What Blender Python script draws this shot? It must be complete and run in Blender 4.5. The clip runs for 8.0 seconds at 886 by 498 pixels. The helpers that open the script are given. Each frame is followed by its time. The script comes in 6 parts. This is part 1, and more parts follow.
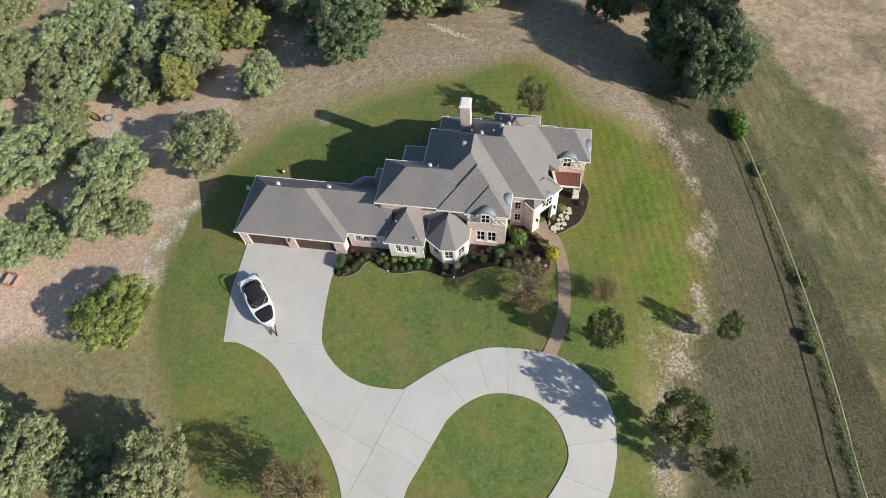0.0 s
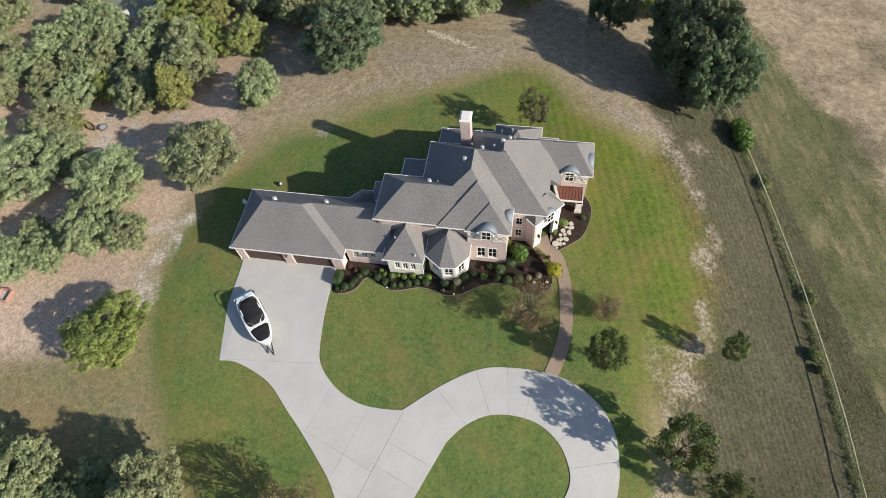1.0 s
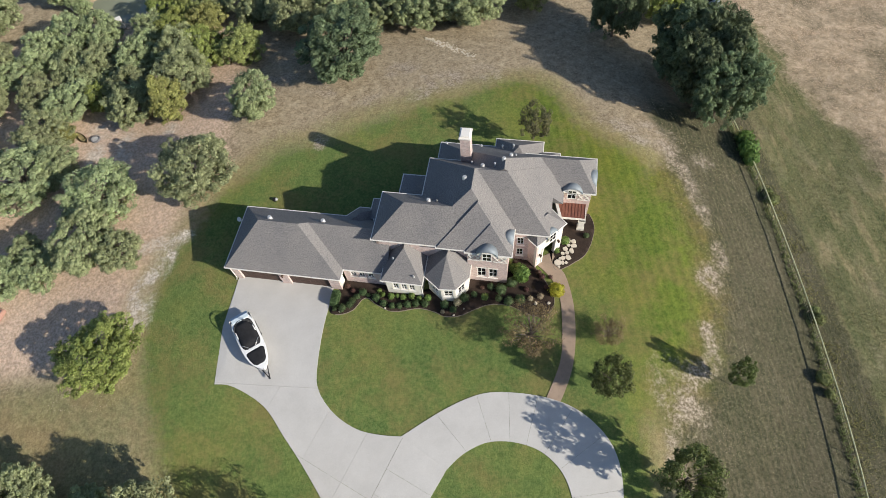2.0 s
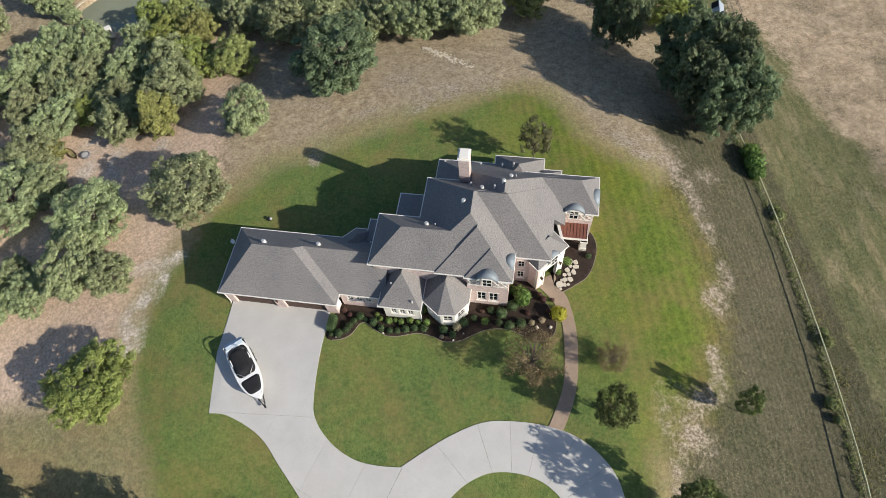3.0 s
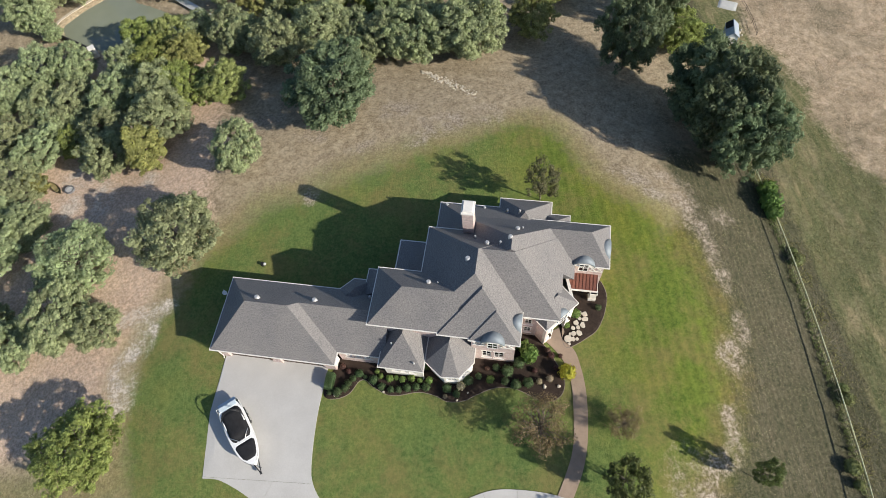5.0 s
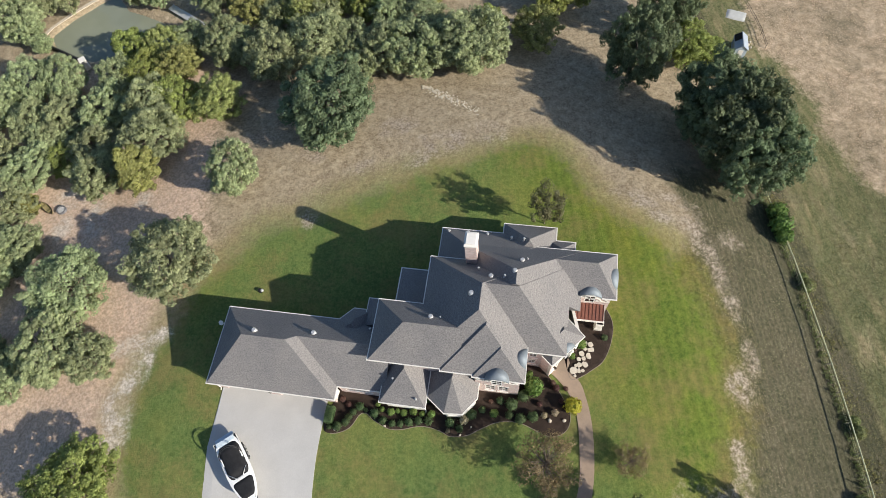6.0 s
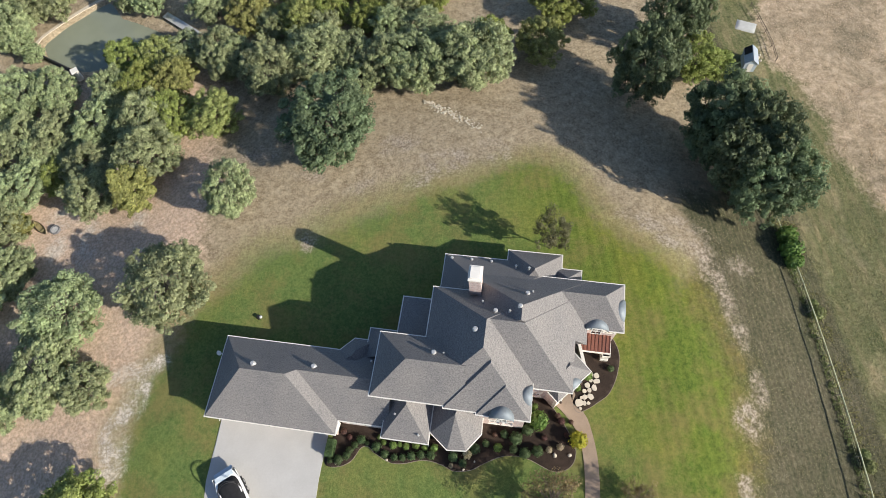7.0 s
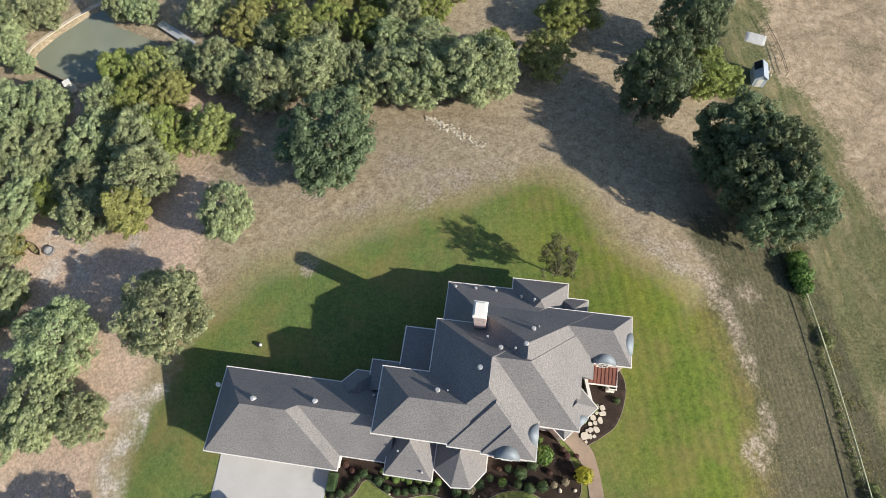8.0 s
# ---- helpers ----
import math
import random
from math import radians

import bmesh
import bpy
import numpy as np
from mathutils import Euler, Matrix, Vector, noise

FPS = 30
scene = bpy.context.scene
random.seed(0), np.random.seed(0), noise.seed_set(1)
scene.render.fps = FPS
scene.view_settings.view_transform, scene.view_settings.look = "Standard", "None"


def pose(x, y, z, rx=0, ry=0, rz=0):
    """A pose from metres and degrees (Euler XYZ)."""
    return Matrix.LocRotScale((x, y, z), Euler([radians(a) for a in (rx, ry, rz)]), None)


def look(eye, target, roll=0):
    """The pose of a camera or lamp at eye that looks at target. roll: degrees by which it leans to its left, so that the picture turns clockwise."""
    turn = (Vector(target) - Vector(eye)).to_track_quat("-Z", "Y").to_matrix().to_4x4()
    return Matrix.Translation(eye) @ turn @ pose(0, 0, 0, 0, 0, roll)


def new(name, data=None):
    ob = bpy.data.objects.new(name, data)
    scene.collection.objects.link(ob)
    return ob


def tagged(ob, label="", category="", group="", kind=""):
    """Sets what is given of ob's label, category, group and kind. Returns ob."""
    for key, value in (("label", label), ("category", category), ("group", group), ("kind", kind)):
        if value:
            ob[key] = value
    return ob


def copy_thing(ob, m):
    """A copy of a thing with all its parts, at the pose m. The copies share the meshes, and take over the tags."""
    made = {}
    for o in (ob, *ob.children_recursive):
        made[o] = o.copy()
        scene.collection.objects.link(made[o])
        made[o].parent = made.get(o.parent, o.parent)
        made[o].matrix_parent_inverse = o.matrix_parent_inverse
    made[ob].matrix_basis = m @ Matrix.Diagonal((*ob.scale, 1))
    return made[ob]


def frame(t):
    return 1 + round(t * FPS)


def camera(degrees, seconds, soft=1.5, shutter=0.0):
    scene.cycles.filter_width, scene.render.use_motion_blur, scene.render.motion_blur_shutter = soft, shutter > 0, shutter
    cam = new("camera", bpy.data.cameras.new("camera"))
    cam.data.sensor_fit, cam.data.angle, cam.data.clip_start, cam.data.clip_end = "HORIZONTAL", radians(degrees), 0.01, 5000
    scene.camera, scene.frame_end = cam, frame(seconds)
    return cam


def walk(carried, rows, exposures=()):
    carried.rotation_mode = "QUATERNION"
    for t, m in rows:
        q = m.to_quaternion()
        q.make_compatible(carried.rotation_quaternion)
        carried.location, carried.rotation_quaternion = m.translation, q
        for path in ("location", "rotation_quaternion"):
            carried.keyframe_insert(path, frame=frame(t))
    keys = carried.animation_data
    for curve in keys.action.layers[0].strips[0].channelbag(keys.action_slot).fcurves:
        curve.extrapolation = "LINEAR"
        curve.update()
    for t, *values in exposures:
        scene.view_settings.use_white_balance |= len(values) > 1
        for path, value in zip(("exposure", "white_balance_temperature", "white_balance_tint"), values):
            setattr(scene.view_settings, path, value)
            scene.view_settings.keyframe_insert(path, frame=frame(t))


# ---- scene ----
cam = camera(74.25, 8.0, soft=0.55)
ROWS = [  # seconds; place in metres; turn in degrees
    (0, -0.323, -7.091, 59.060, 31.352, 3.969, -3.364),
    (0.5, -0.221, -5.812, 59.186, 31.115, 3.963, -3.339),
    (1, -0.106, -4.378, 59.289, 30.813, 3.969, -3.343),
    (1.5, 0.017, -2.739, 59.416, 30.436, 3.995, -3.390),
    (3, 0.499, 2.821, 59.805, 29.127, 4.210, -3.886),
    (3.5, 0.644, 4.799, 59.967, 28.664, 4.250, -4.077),
    (4, 0.683, 6.882, 60.196, 28.143, 4.236, -4.109),
    (4.5, 0.700, 9.032, 60.471, 27.588, 4.215, -4.126),
    (6, 0.733, 15.819, 61.082, 25.889, 4.145, -4.348),
    (6.5, 0.725, 18.126, 61.329, 25.246, 4.102, -4.352),
    (7, 0.714, 20.447, 61.616, 24.541, 4.040, -4.372),
    (7.5, 0.663, 22.785, 61.927, 23.799, 3.961, -4.408),
    (8, 0.584, 25.181, 62.215, 23.063, 3.871, -4.412),
]
walk(cam, [(t, pose(x, y, z, rx, ry, rz)) for t, x, y, z, rx, ry, rz in ROWS], [(0, 0.53), (3, 0.54), (4.5, 0.56), (6, 0.65), (8, 0.75)])
# camera end

from itertools import pairwise
from mathutils.geometry import delaunay_2d_cdt

# ---- light: low sun from the east-south-east, clear sky ----
SUN = Vector((0.7828, -0.4610, 0.438)).normalized()
world = bpy.data.worlds.new("sky")
scene.world = world
world.use_nodes = True
wn = world.node_tree
sky = wn.nodes.new("ShaderNodeTexSky")
sky.sky_type, sky.sun_disc = "NISHITA", False
sky.ozone_density = 3.0
sky.sun_elevation = math.asin(SUN.z)
sky.sun_rotation = math.atan2(SUN.x, SUN.y)
wn.links.new(sky.outputs["Color"], wn.nodes["Background"].inputs["Color"])
wn.nodes["Background"].inputs["Strength"].default_value = 0.088
lamp = bpy.data.lights.new("sun", "SUN")
lamp.energy, lamp.angle, lamp.color = 4.4, radians(0.6), (1.0, 0.93, 0.81)
new("sun", lamp).matrix_world = look(SUN * 200, (0, 0, 0))

# ---- materials ----


def shader(name, rough=0.85, metallic=0.0):
    m = bpy.data.materials.new(name)
    m.use_nodes = True
    b = m.node_tree.nodes["Principled BSDF"]
    b.inputs["Roughness"].default_value = rough
    b.inputs["Metallic"].default_value = metallic
    b.inputs["Specular IOR Level"].default_value = 0.3
    return m, m.node_tree, b


def node(nt, kind, **inputs):
    n = nt.nodes.new(kind)
    for k, v in inputs.items():
        n.inputs[k.replace("_", " ")].default_value = v
    return n


def ramp(nt, source, *stops):
    r = nt.nodes.new("ShaderNodeValToRGB")
    e = r.color_ramp.elements
    while len(e) < len(stops):
        e.new(0.5)
    for el, (at, c) in zip(e, stops):
        el.position, el.color = at, (*c, 1)
    nt.links.new(source, r.inputs["Fac"])
    return r.outputs["Color"]


def mix(nt, fac, a, b, mode="MIX"):
    n = nt.nodes.new("ShaderNodeMix")
    n.data_type, n.blend_type = "RGBA", mode
    for sock, v in ((n.inputs[0], fac), (n.inputs[6], a), (n.inputs[7], b)):
        if isinstance(v, bpy.types.NodeSocket):
            nt.links.new(v, sock)
        elif isinstance(v, (int, float)):
            sock.default_value = v
        else:
            sock.default_value = (*v, 1)
    return n.outputs[2]


def calc(nt, op, a, b=0.0):
    n = nt.nodes.new("ShaderNodeMath")
    n.operation, n.use_clamp = op, False
    for sock, v in zip(n.inputs, (a, b)):
        if isinstance(v, bpy.types.NodeSocket):
            nt.links.new(v, sock)
        else:
            sock.default_value = v
    return n.outputs[0]


def place(nt, scale=(1, 1, 1)):
    g = nt.nodes.new("ShaderNodeNewGeometry")
    mp = nt.nodes.new("ShaderNodeMapping")
    mp.inputs["Scale"].default_value = scale
    nt.links.new(g.outputs["Position"], mp.inputs["Vector"])
    return mp.outputs["Vector"]


def grain(nt, vec, scale, detail=4.0, rough=0.6, distort=0.0):
    n = node(nt, "ShaderNodeTexNoise", Scale=scale, Detail=detail, Roughness=rough, Distortion=distort)
    nt.links.new(vec, n.inputs["Vector"])
    return n.outputs["Fac"]


def relief(nt, b, height, strength, dist):
    n = node(nt, "ShaderNodeBump", Strength=strength, Distance=dist)
    nt.links.new(height, n.inputs["Height"])
    nt.links.new(n.outputs["Normal"], b.inputs["Normal"])


def plain(name, c, rough=0.8, metallic=0.0, vary=0.18, scale=3.0, fine=40.0, bump=0.15, dist=0.01):
    """A surface with stains at one scale and grain at another."""
    m, nt, b = shader(name, rough, metallic)
    p = place(nt)
    lo, hi = [x * (1 - vary) for x in c], [min(1, x * (1 + vary)) for x in c]
    big = ramp(nt, grain(nt, p, scale), (0.3, lo), (0.7, hi))
    f = grain(nt, p, fine, 3)
    col = mix(nt, 0.35, big, ramp(nt, f, (0.3, lo), (0.7, hi)))
    nt.links.new(col, b.inputs["Base Color"])
    if bump:
        relief(nt, b, f, bump, dist)
    return m


def leaf_material(name, dark, mid, light):
    m, nt, b = shader(name, 0.6)
    g = nt.nodes.new("ShaderNodeNewGeometry")
    o = nt.nodes.new("ShaderNodeObjectInfo")
    c = ramp(nt, g.outputs["Random Per Island"], (0.0, dark), (0.55, mid), (1.0, light))
    patch = grain(nt, place(nt), 0.55, 2)
    c = mix(nt, calc(nt, "MULTIPLY", patch, 0.5), c, [x * 1.25 for x in mid])
    hue = node(nt, "ShaderNodeHueSaturation", Saturation=1.0)
    nt.links.new(calc(nt, "ADD", calc(nt, "MULTIPLY", o.outputs["Random"], 0.035), 0.485), hue.inputs["Hue"])
    clump = nt.nodes.new("ShaderNodeAttribute")
    clump.attribute_name = "tone"
    value = calc(nt, "ADD", calc(nt, "MULTIPLY", o.outputs["Random"], 0.28), 0.91)
    nt.links.new(calc(nt, "MULTIPLY", value, calc(nt, "ADD", calc(nt, "MULTIPLY", clump.outputs["Fac"], 0.75), 1.0)), hue.inputs["Value"])
    nt.links.new(c, hue.inputs["Color"])
    nt.links.new(hue.outputs["Color"], b.inputs["Base Color"])
    t = nt.nodes.new("ShaderNodeBsdfTranslucent")
    nt.links.new(hue.outputs["Color"], t.inputs["Color"])
    s = node(nt, "ShaderNodeMixShader", Fac=0.38)
    nt.links.new(b.outputs[0], s.inputs[1])
    nt.links.new(t.outputs[0], s.inputs[2])
    nt.links.new(s.outputs[0], nt.nodes["Material Output"].inputs["Surface"])
    return m


LEAF_OAK = leaf_material("oak leaves", (0.210, 0.248, 0.125), (0.290, 0.326, 0.174), (0.370, 0.397, 0.223))
LEAF_DARK = leaf_material("dark oak leaves", (0.098, 0.130, 0.069), (0.141, 0.183, 0.098), (0.192, 0.234, 0.128))
LEAF_LIME = leaf_material("yellow-green leaves", (0.140, 0.175, 0.050), (0.245, 0.285, 0.084), (0.350, 0.370, 0.126))
LEAF_GOLD = leaf_material("yellowing leaves", (0.175, 0.191, 0.069), (0.292, 0.305, 0.109), (0.403, 0.398, 0.162))
LEAF_YOUNG = leaf_material("olive leaves", (0.075, 0.095, 0.035), (0.165, 0.19, 0.07), (0.30, 0.32, 0.13))
LEAF_SLIM = leaf_material("deep olive leaves", (0.058, 0.078, 0.026), (0.115, 0.14, 0.048), (0.205, 0.23, 0.085))
LEAF_CEDAR = leaf_material("yellow-olive cedar sprays", (0.123, 0.131, 0.043), (0.213, 0.215, 0.072), (0.336, 0.316, 0.117))
LEAF_DUSK = leaf_material("brownish green leaves", (0.08, 0.08, 0.042), (0.14, 0.138, 0.07), (0.22, 0.205, 0.11))
LEAF_BROWN = leaf_material("russet leaves", (0.10, 0.075, 0.045), (0.19, 0.14, 0.075), (0.30, 0.22, 0.12))
LEAF_BOX = leaf_material("boxwood leaves", (0.03, 0.055, 0.022), (0.066, 0.105, 0.042), (0.135, 0.18, 0.08))
LEAF_BRIGHT = leaf_material("bright green leaves", (0.06, 0.11, 0.025), (0.125, 0.20, 0.05), (0.23, 0.31, 0.09))
LEAF_YELLOW = leaf_material("bright yellow leaves", (0.20, 0.185, 0.02), (0.36, 0.33, 0.035), (0.50, 0.46, 0.08))
LEAF_CREAM = leaf_material("cream and pink variegated leaves", (0.16, 0.15, 0.08), (0.33, 0.29, 0.18), (0.55, 0.45, 0.36))
LEAF_RED = leaf_material("purple-red leaves", (0.05, 0.03, 0.025), (0.095, 0.05, 0.042), (0.15, 0.08, 0.065))
BARK = plain("bark", (0.16, 0.13, 0.105), 0.9, scale=4, fine=25, bump=0.5, dist=0.03)


def shingles():
    m, nt, b = shader("grey shingles", 0.9)
    uv = nt.nodes.new("ShaderNodeUVMap")
    br = node(nt, "ShaderNodeTexBrick", Scale=1.0, Mortar_Size=0.006, Brick_Width=0.30, Row_Height=0.15, Bias=0.0)
    br.inputs["Color1"].default_value, br.inputs["Color2"].default_value = (0.145, 0.14, 0.14, 1), (0.245, 0.236, 0.233, 1)
    br.inputs["Mortar"].default_value = (0.10, 0.095, 0.09, 1)
    nt.links.new(uv.outputs[0], br.inputs["Vector"])
    streak = nt.nodes.new("ShaderNodeMapping")
    streak.inputs["Scale"].default_value = (3.6, 3.6, 1)
    nt.links.new(uv.outputs[0], streak.inputs["Vector"])
    mott = grain(nt, streak.outputs[0], 1.9, 5, 0.75)
    c = mix(nt, 0.75, br.outputs["Color"], ramp(nt, mott, (0.38, (0.118, 0.114, 0.114)), (0.62, (0.274, 0.263, 0.258))))
    big = grain(nt, place(nt), 0.25, 3)
    c = mix(nt, 1.0, c, ramp(nt, big, (0.3, (0.88, 0.88, 0.9)), (0.7, (1.08, 1.06, 1.04))), "MULTIPLY")
    nt.links.new(c, b.inputs["Base Color"])
    relief(nt, b, mott, 0.2, 0.02)
    return m


SHINGLE = shingles()
TRIM = plain("cream painted trim", (0.74, 0.71, 0.66), 0.6, vary=0.06)
STUCCO = plain("cream limestone", (0.72, 0.68, 0.61), 0.85, vary=0.1, bump=0.3)
ZINC = plain("blue-grey weathered metal", (0.20, 0.23, 0.255), 0.6, 0.2, vary=0.12)
COPPER = plain("brown-red metal roofing", (0.22, 0.095, 0.07), 0.5, 0.3, vary=0.2)
PIPE = plain("galvanised vent metal", (0.62, 0.62, 0.62), 0.4, 0.5, vary=0.1)
GARAGE = plain("dark brown wood door", (0.085, 0.055, 0.045), 0.6, vary=0.25, scale=1.2)
FRAME = plain("white window frame", (0.72, 0.71, 0.68), 0.5, vary=0.04, bump=0)
DARKWOOD = plain("dark stained front door", (0.06, 0.035, 0.025), 0.5, vary=0.2)


def brick_wall():
    m, nt, b = shader("pink brick", 0.9)
    uv = nt.nodes.new("ShaderNodeUVMap")
    br = node(nt, "ShaderNodeTexBrick", Scale=1.0, Mortar_Size=0.012, Brick_Width=0.24, Row_Height=0.085, Bias=0.1)
    br.inputs["Color1"].default_value, br.inputs["Color2"].default_value = (0.44, 0.315, 0.29, 1), (0.60, 0.47, 0.44, 1)
    br.inputs["Mortar"].default_value = (0.60, 0.54, 0.51, 1)
    nt.links.new(uv.outputs[0], br.inputs["Vector"])
    n = grain(nt, place(nt), 2.2, 4)
    c = mix(nt, 1.0, br.outputs["Color"], ramp(nt, n, (0.3, (0.82, 0.82, 0.82)), (0.7, (1.15, 1.12, 1.1))), "MULTIPLY")
    nt.links.new(c, b.inputs["Base Color"])
    relief(nt, b, br.outputs["Fac"], -0.4, 0.01)
    return m


BRICK = brick_wall()


def glass_material():
    m, nt, b = shader("window glass", 0.04)
    b.inputs["Base Color"].default_value = (0.012, 0.014, 0.017, 1)
    b.inputs["Specular IOR Level"].default_value = 0.6
    return m


GLASS = glass_material()


def concrete():
    m, nt, b = shader("pale concrete", 0.85)
    p = place(nt)
    o = nt.nodes.new("ShaderNodeObjectInfo")
    c = ramp(nt, grain(nt, p, 0.35, 5, 0.65), (0.3, (0.43, 0.416, 0.398)), (0.7, (0.526, 0.512, 0.492)))
    c = mix(nt, 0.35, c, ramp(nt, grain(nt, p, 9, 4, 0.7), (0.25, (0.39, 0.378, 0.36)), (0.7, (0.56, 0.545, 0.523))))
    tone = calc(nt, "ADD", calc(nt, "MULTIPLY", o.outputs["Random"], 0.04), 0.98)
    n = nt.nodes.new("ShaderNodeVectorMath")
    n.operation = "SCALE"
    nt.links.new(c, n.inputs[0])
    nt.links.new(tone, n.inputs["Scale"])
    nt.links.new(n.outputs[0], b.inputs["Base Color"])
    relief(nt, b, grain(nt, p, 30, 3), 0.15, 0.01)
    return m


CONCRETE = concrete()
PAVER = plain("tan exposed aggregate", (0.33, 0.248, 0.185), 0.9, vary=0.16, scale=1.5, fine=14, bump=0.4)
MULCH = plain("dark brown mulch", (0.036, 0.024, 0.018), 0.95, vary=0.45, scale=1.2, fine=9, bump=0.9, dist=0.06)
FLAG = plain("pale flagstone", (0.55, 0.49, 0.41), 0.85, vary=0.15, scale=1.5)
ROCK = plain("pale limestone rock", (0.50, 0.44, 0.36), 0.9, vary=0.25, scale=2)
WOOD_POST = plain("weathered fence wood", (0.42, 0.36, 0.27), 0.9, vary=0.2)
WOOD_PALE = plain("pale fence rail", (0.56, 0.56, 0.36), 0.85, vary=0.15)


def soil():
    """Grass, dry grass and bare earth; the zones are laid down as attributes of the sheet."""
    m, nt, b = shader("lawn and dry grass", 0.95)
    b.inputs["Specular IOR Level"].default_value = 0.1
    p = place(nt)

    def zone(k):
        a = nt.nodes.new("ShaderNodeAttribute")
        a.attribute_name = k
        return a.outputs["Fac"]

    n1, n2, n3 = grain(nt, p, 0.11, 4, 0.6), grain(nt, p, 0.9, 6, 0.72), grain(nt, p, 3.2, 7, 0.82)
    n4 = grain(nt, place(nt, (1.0, 0.22, 1)), 1.6, 5, 0.7)
    n5 = grain(nt, p, 7.0, 3, 0.7)
    ragged = calc(nt, "ADD", calc(nt, "MULTIPLY", n2, 0.55), calc(nt, "MULTIPLY", n3, 0.35))

    def edge(k, soft=0.22):
        r = nt.nodes.new("ShaderNodeMapRange")
        r.interpolation_type = "SMOOTHSTEP"
        r.inputs["From Min"].default_value, r.inputs["From Max"].default_value = 0.5 - soft, 0.5 + soft
        nt.links.new(calc(nt, "ADD", zone(k), calc(nt, "MULTIPLY", calc(nt, "SUBTRACT", ragged, 0.45), 1.6)), r.inputs["Value"])
        return r.outputs[0]

    # dry mown ground
    dry = ramp(nt, n2, (0.36, (0.23, 0.184, 0.123)), (0.5, (0.335, 0.275, 0.187)), (0.64, (0.455, 0.38, 0.272)))
    dry = mix(nt, 0.4, dry, ramp(nt, n3, (0.43, (0.145, 0.112, 0.07)), (0.57, (0.50, 0.415, 0.30))))
    # watered lawn
    lawn = ramp(nt, n1, (0.38, (0.084, 0.152, 0.043)), (0.5, (0.126, 0.19, 0.05)), (0.6, (0.205, 0.225, 0.06)))
    lawn = mix(nt, 0.45, lawn, ramp(nt, n2, (0.38, (0.084, 0.142, 0.038)), (0.62, (0.185, 0.232, 0.064))))
    lawn = mix(nt, 0.3, lawn, ramp(nt, n3, (0.43, (0.042, 0.078, 0.024)), (0.57, (0.21, 0.255, 0.09))))
    lawn = mix(nt, zone("sunny"), lawn, mix(nt, 1.0, lawn, (1.0, 0.96, 0.6), "MULTIPLY"))
    lawn = mix(nt, ramp(nt, grain(nt, p, 0.2, 5, 0.7), (0.46, (0, 0, 0)), (0.64, (0.6, 0.6, 0.6))), lawn, (0.215, 0.178, 0.07))
    lawn = mix(nt, 1.0, lawn, (1.0, 0.96, 1.0), "MULTIPLY")
    # mower stripes
    wave = nt.nodes.new("ShaderNodeTexWave")
    wave.bands_direction = "X"
    wave.inputs["Scale"].default_value, wave.inputs["Distortion"].default_value, wave.inputs["Detail Scale"].default_value = 0.27, 3.0, 0.35
    nt.links.new(place(nt, (1.0, -0.16, 0)), wave.inputs["Vector"])
    lawn = mix(nt, calc(nt, "ADD", calc(nt, "MULTIPLY", zone("sunny"), 0.75), 0.15), lawn, mix(nt, 1.0, lawn, ramp(nt, wave.outputs["Fac"], (0.0, (0.9, 0.91, 0.92)), (1.0, (1.09, 1.08, 1.05))), "MULTIPLY"))
    # grey-green rough strip
    rough = ramp(nt, n1, (0.38, (0.055, 0.066, 0.03)), (0.5, (0.094, 0.091, 0.051)), (0.62, (0.142, 0.122, 0.08)))
    rough = mix(nt, 0.42, rough, ramp(nt, n4, (0.36, (0.05, 0.065, 0.032)), (0.64, (0.178, 0.145, 0.096))))
    rough = mix(nt, 0.45, rough, ramp(nt, n3, (0.43, (0.038, 0.044, 0.022)), (0.57, (0.172, 0.16, 0.108))))
    # pale flecks of gravel and straw, in drifts
    fleck = calc(nt, "MULTIPLY", ramp(nt, n5, (0.56, (0, 0, 0)), (0.68, (1, 1, 1))), ramp(nt, grain(nt, p, 0.16, 4, 0.7), (0.44, (0.08, 0.08, 0.08)), (0.6, (0.75, 0.75, 0.75))))
    rough = mix(nt, fleck, rough, (0.36, 0.31, 0.235))
    dry = mix(nt, calc(nt, "MULTIPLY", fleck, 0.6), dry, (0.56, 0.49, 0.385))
    # lines of the mower and of tyres
    track = nt.nodes.new("ShaderNodeTexWave")
    track.bands_direction = "X"
    track.inputs["Scale"].default_value, track.inputs["Distortion"].default_value = 0.55, 1.4
    track.inputs["Detail"].default_value, track.inputs["Detail Scale"].default_value = 3.0, 0.6
    nt.links.new(place(nt, (1.0, -0.02, 0)), track.inputs["Vector"])
    rough = mix(nt, 1.0, rough, ramp(nt, track.outputs["Fac"], (0.0, (0.93, 0.93, 0.93)), (0.6, (1.0, 1.0, 1.0)), (1.0, (1.14, 1.12, 1.1))), "MULTIPLY")
    # tall tan pasture, in patches also among the rough grass past the fence
    tan = ramp(nt, n2, (0.38, (0.18, 0.145, 0.09)), (0.5, (0.365, 0.285, 0.195)), (0.62, (0.56, 0.445, 0.325)))
    tan = mix(nt, 0.45, tan, ramp(nt, n3, (0.42, (0.25, 0.19, 0.125)), (0.58, (0.59, 0.475, 0.345))))
    tan = mix(nt, ramp(nt, n1, (0.5, (0, 0, 0)), (0.68, (0.7, 0.7, 0.7))), tan, rough)
    bare = ramp(nt, n3, (0.43, (0.17, 0.135, 0.10)), (0.57, (0.47, 0.40, 0.325)))
    litter = ramp(nt, n3, (0.42, (0.44, 0.32, 0.235)), (0.58, (0.69, 0.535, 0.415)))
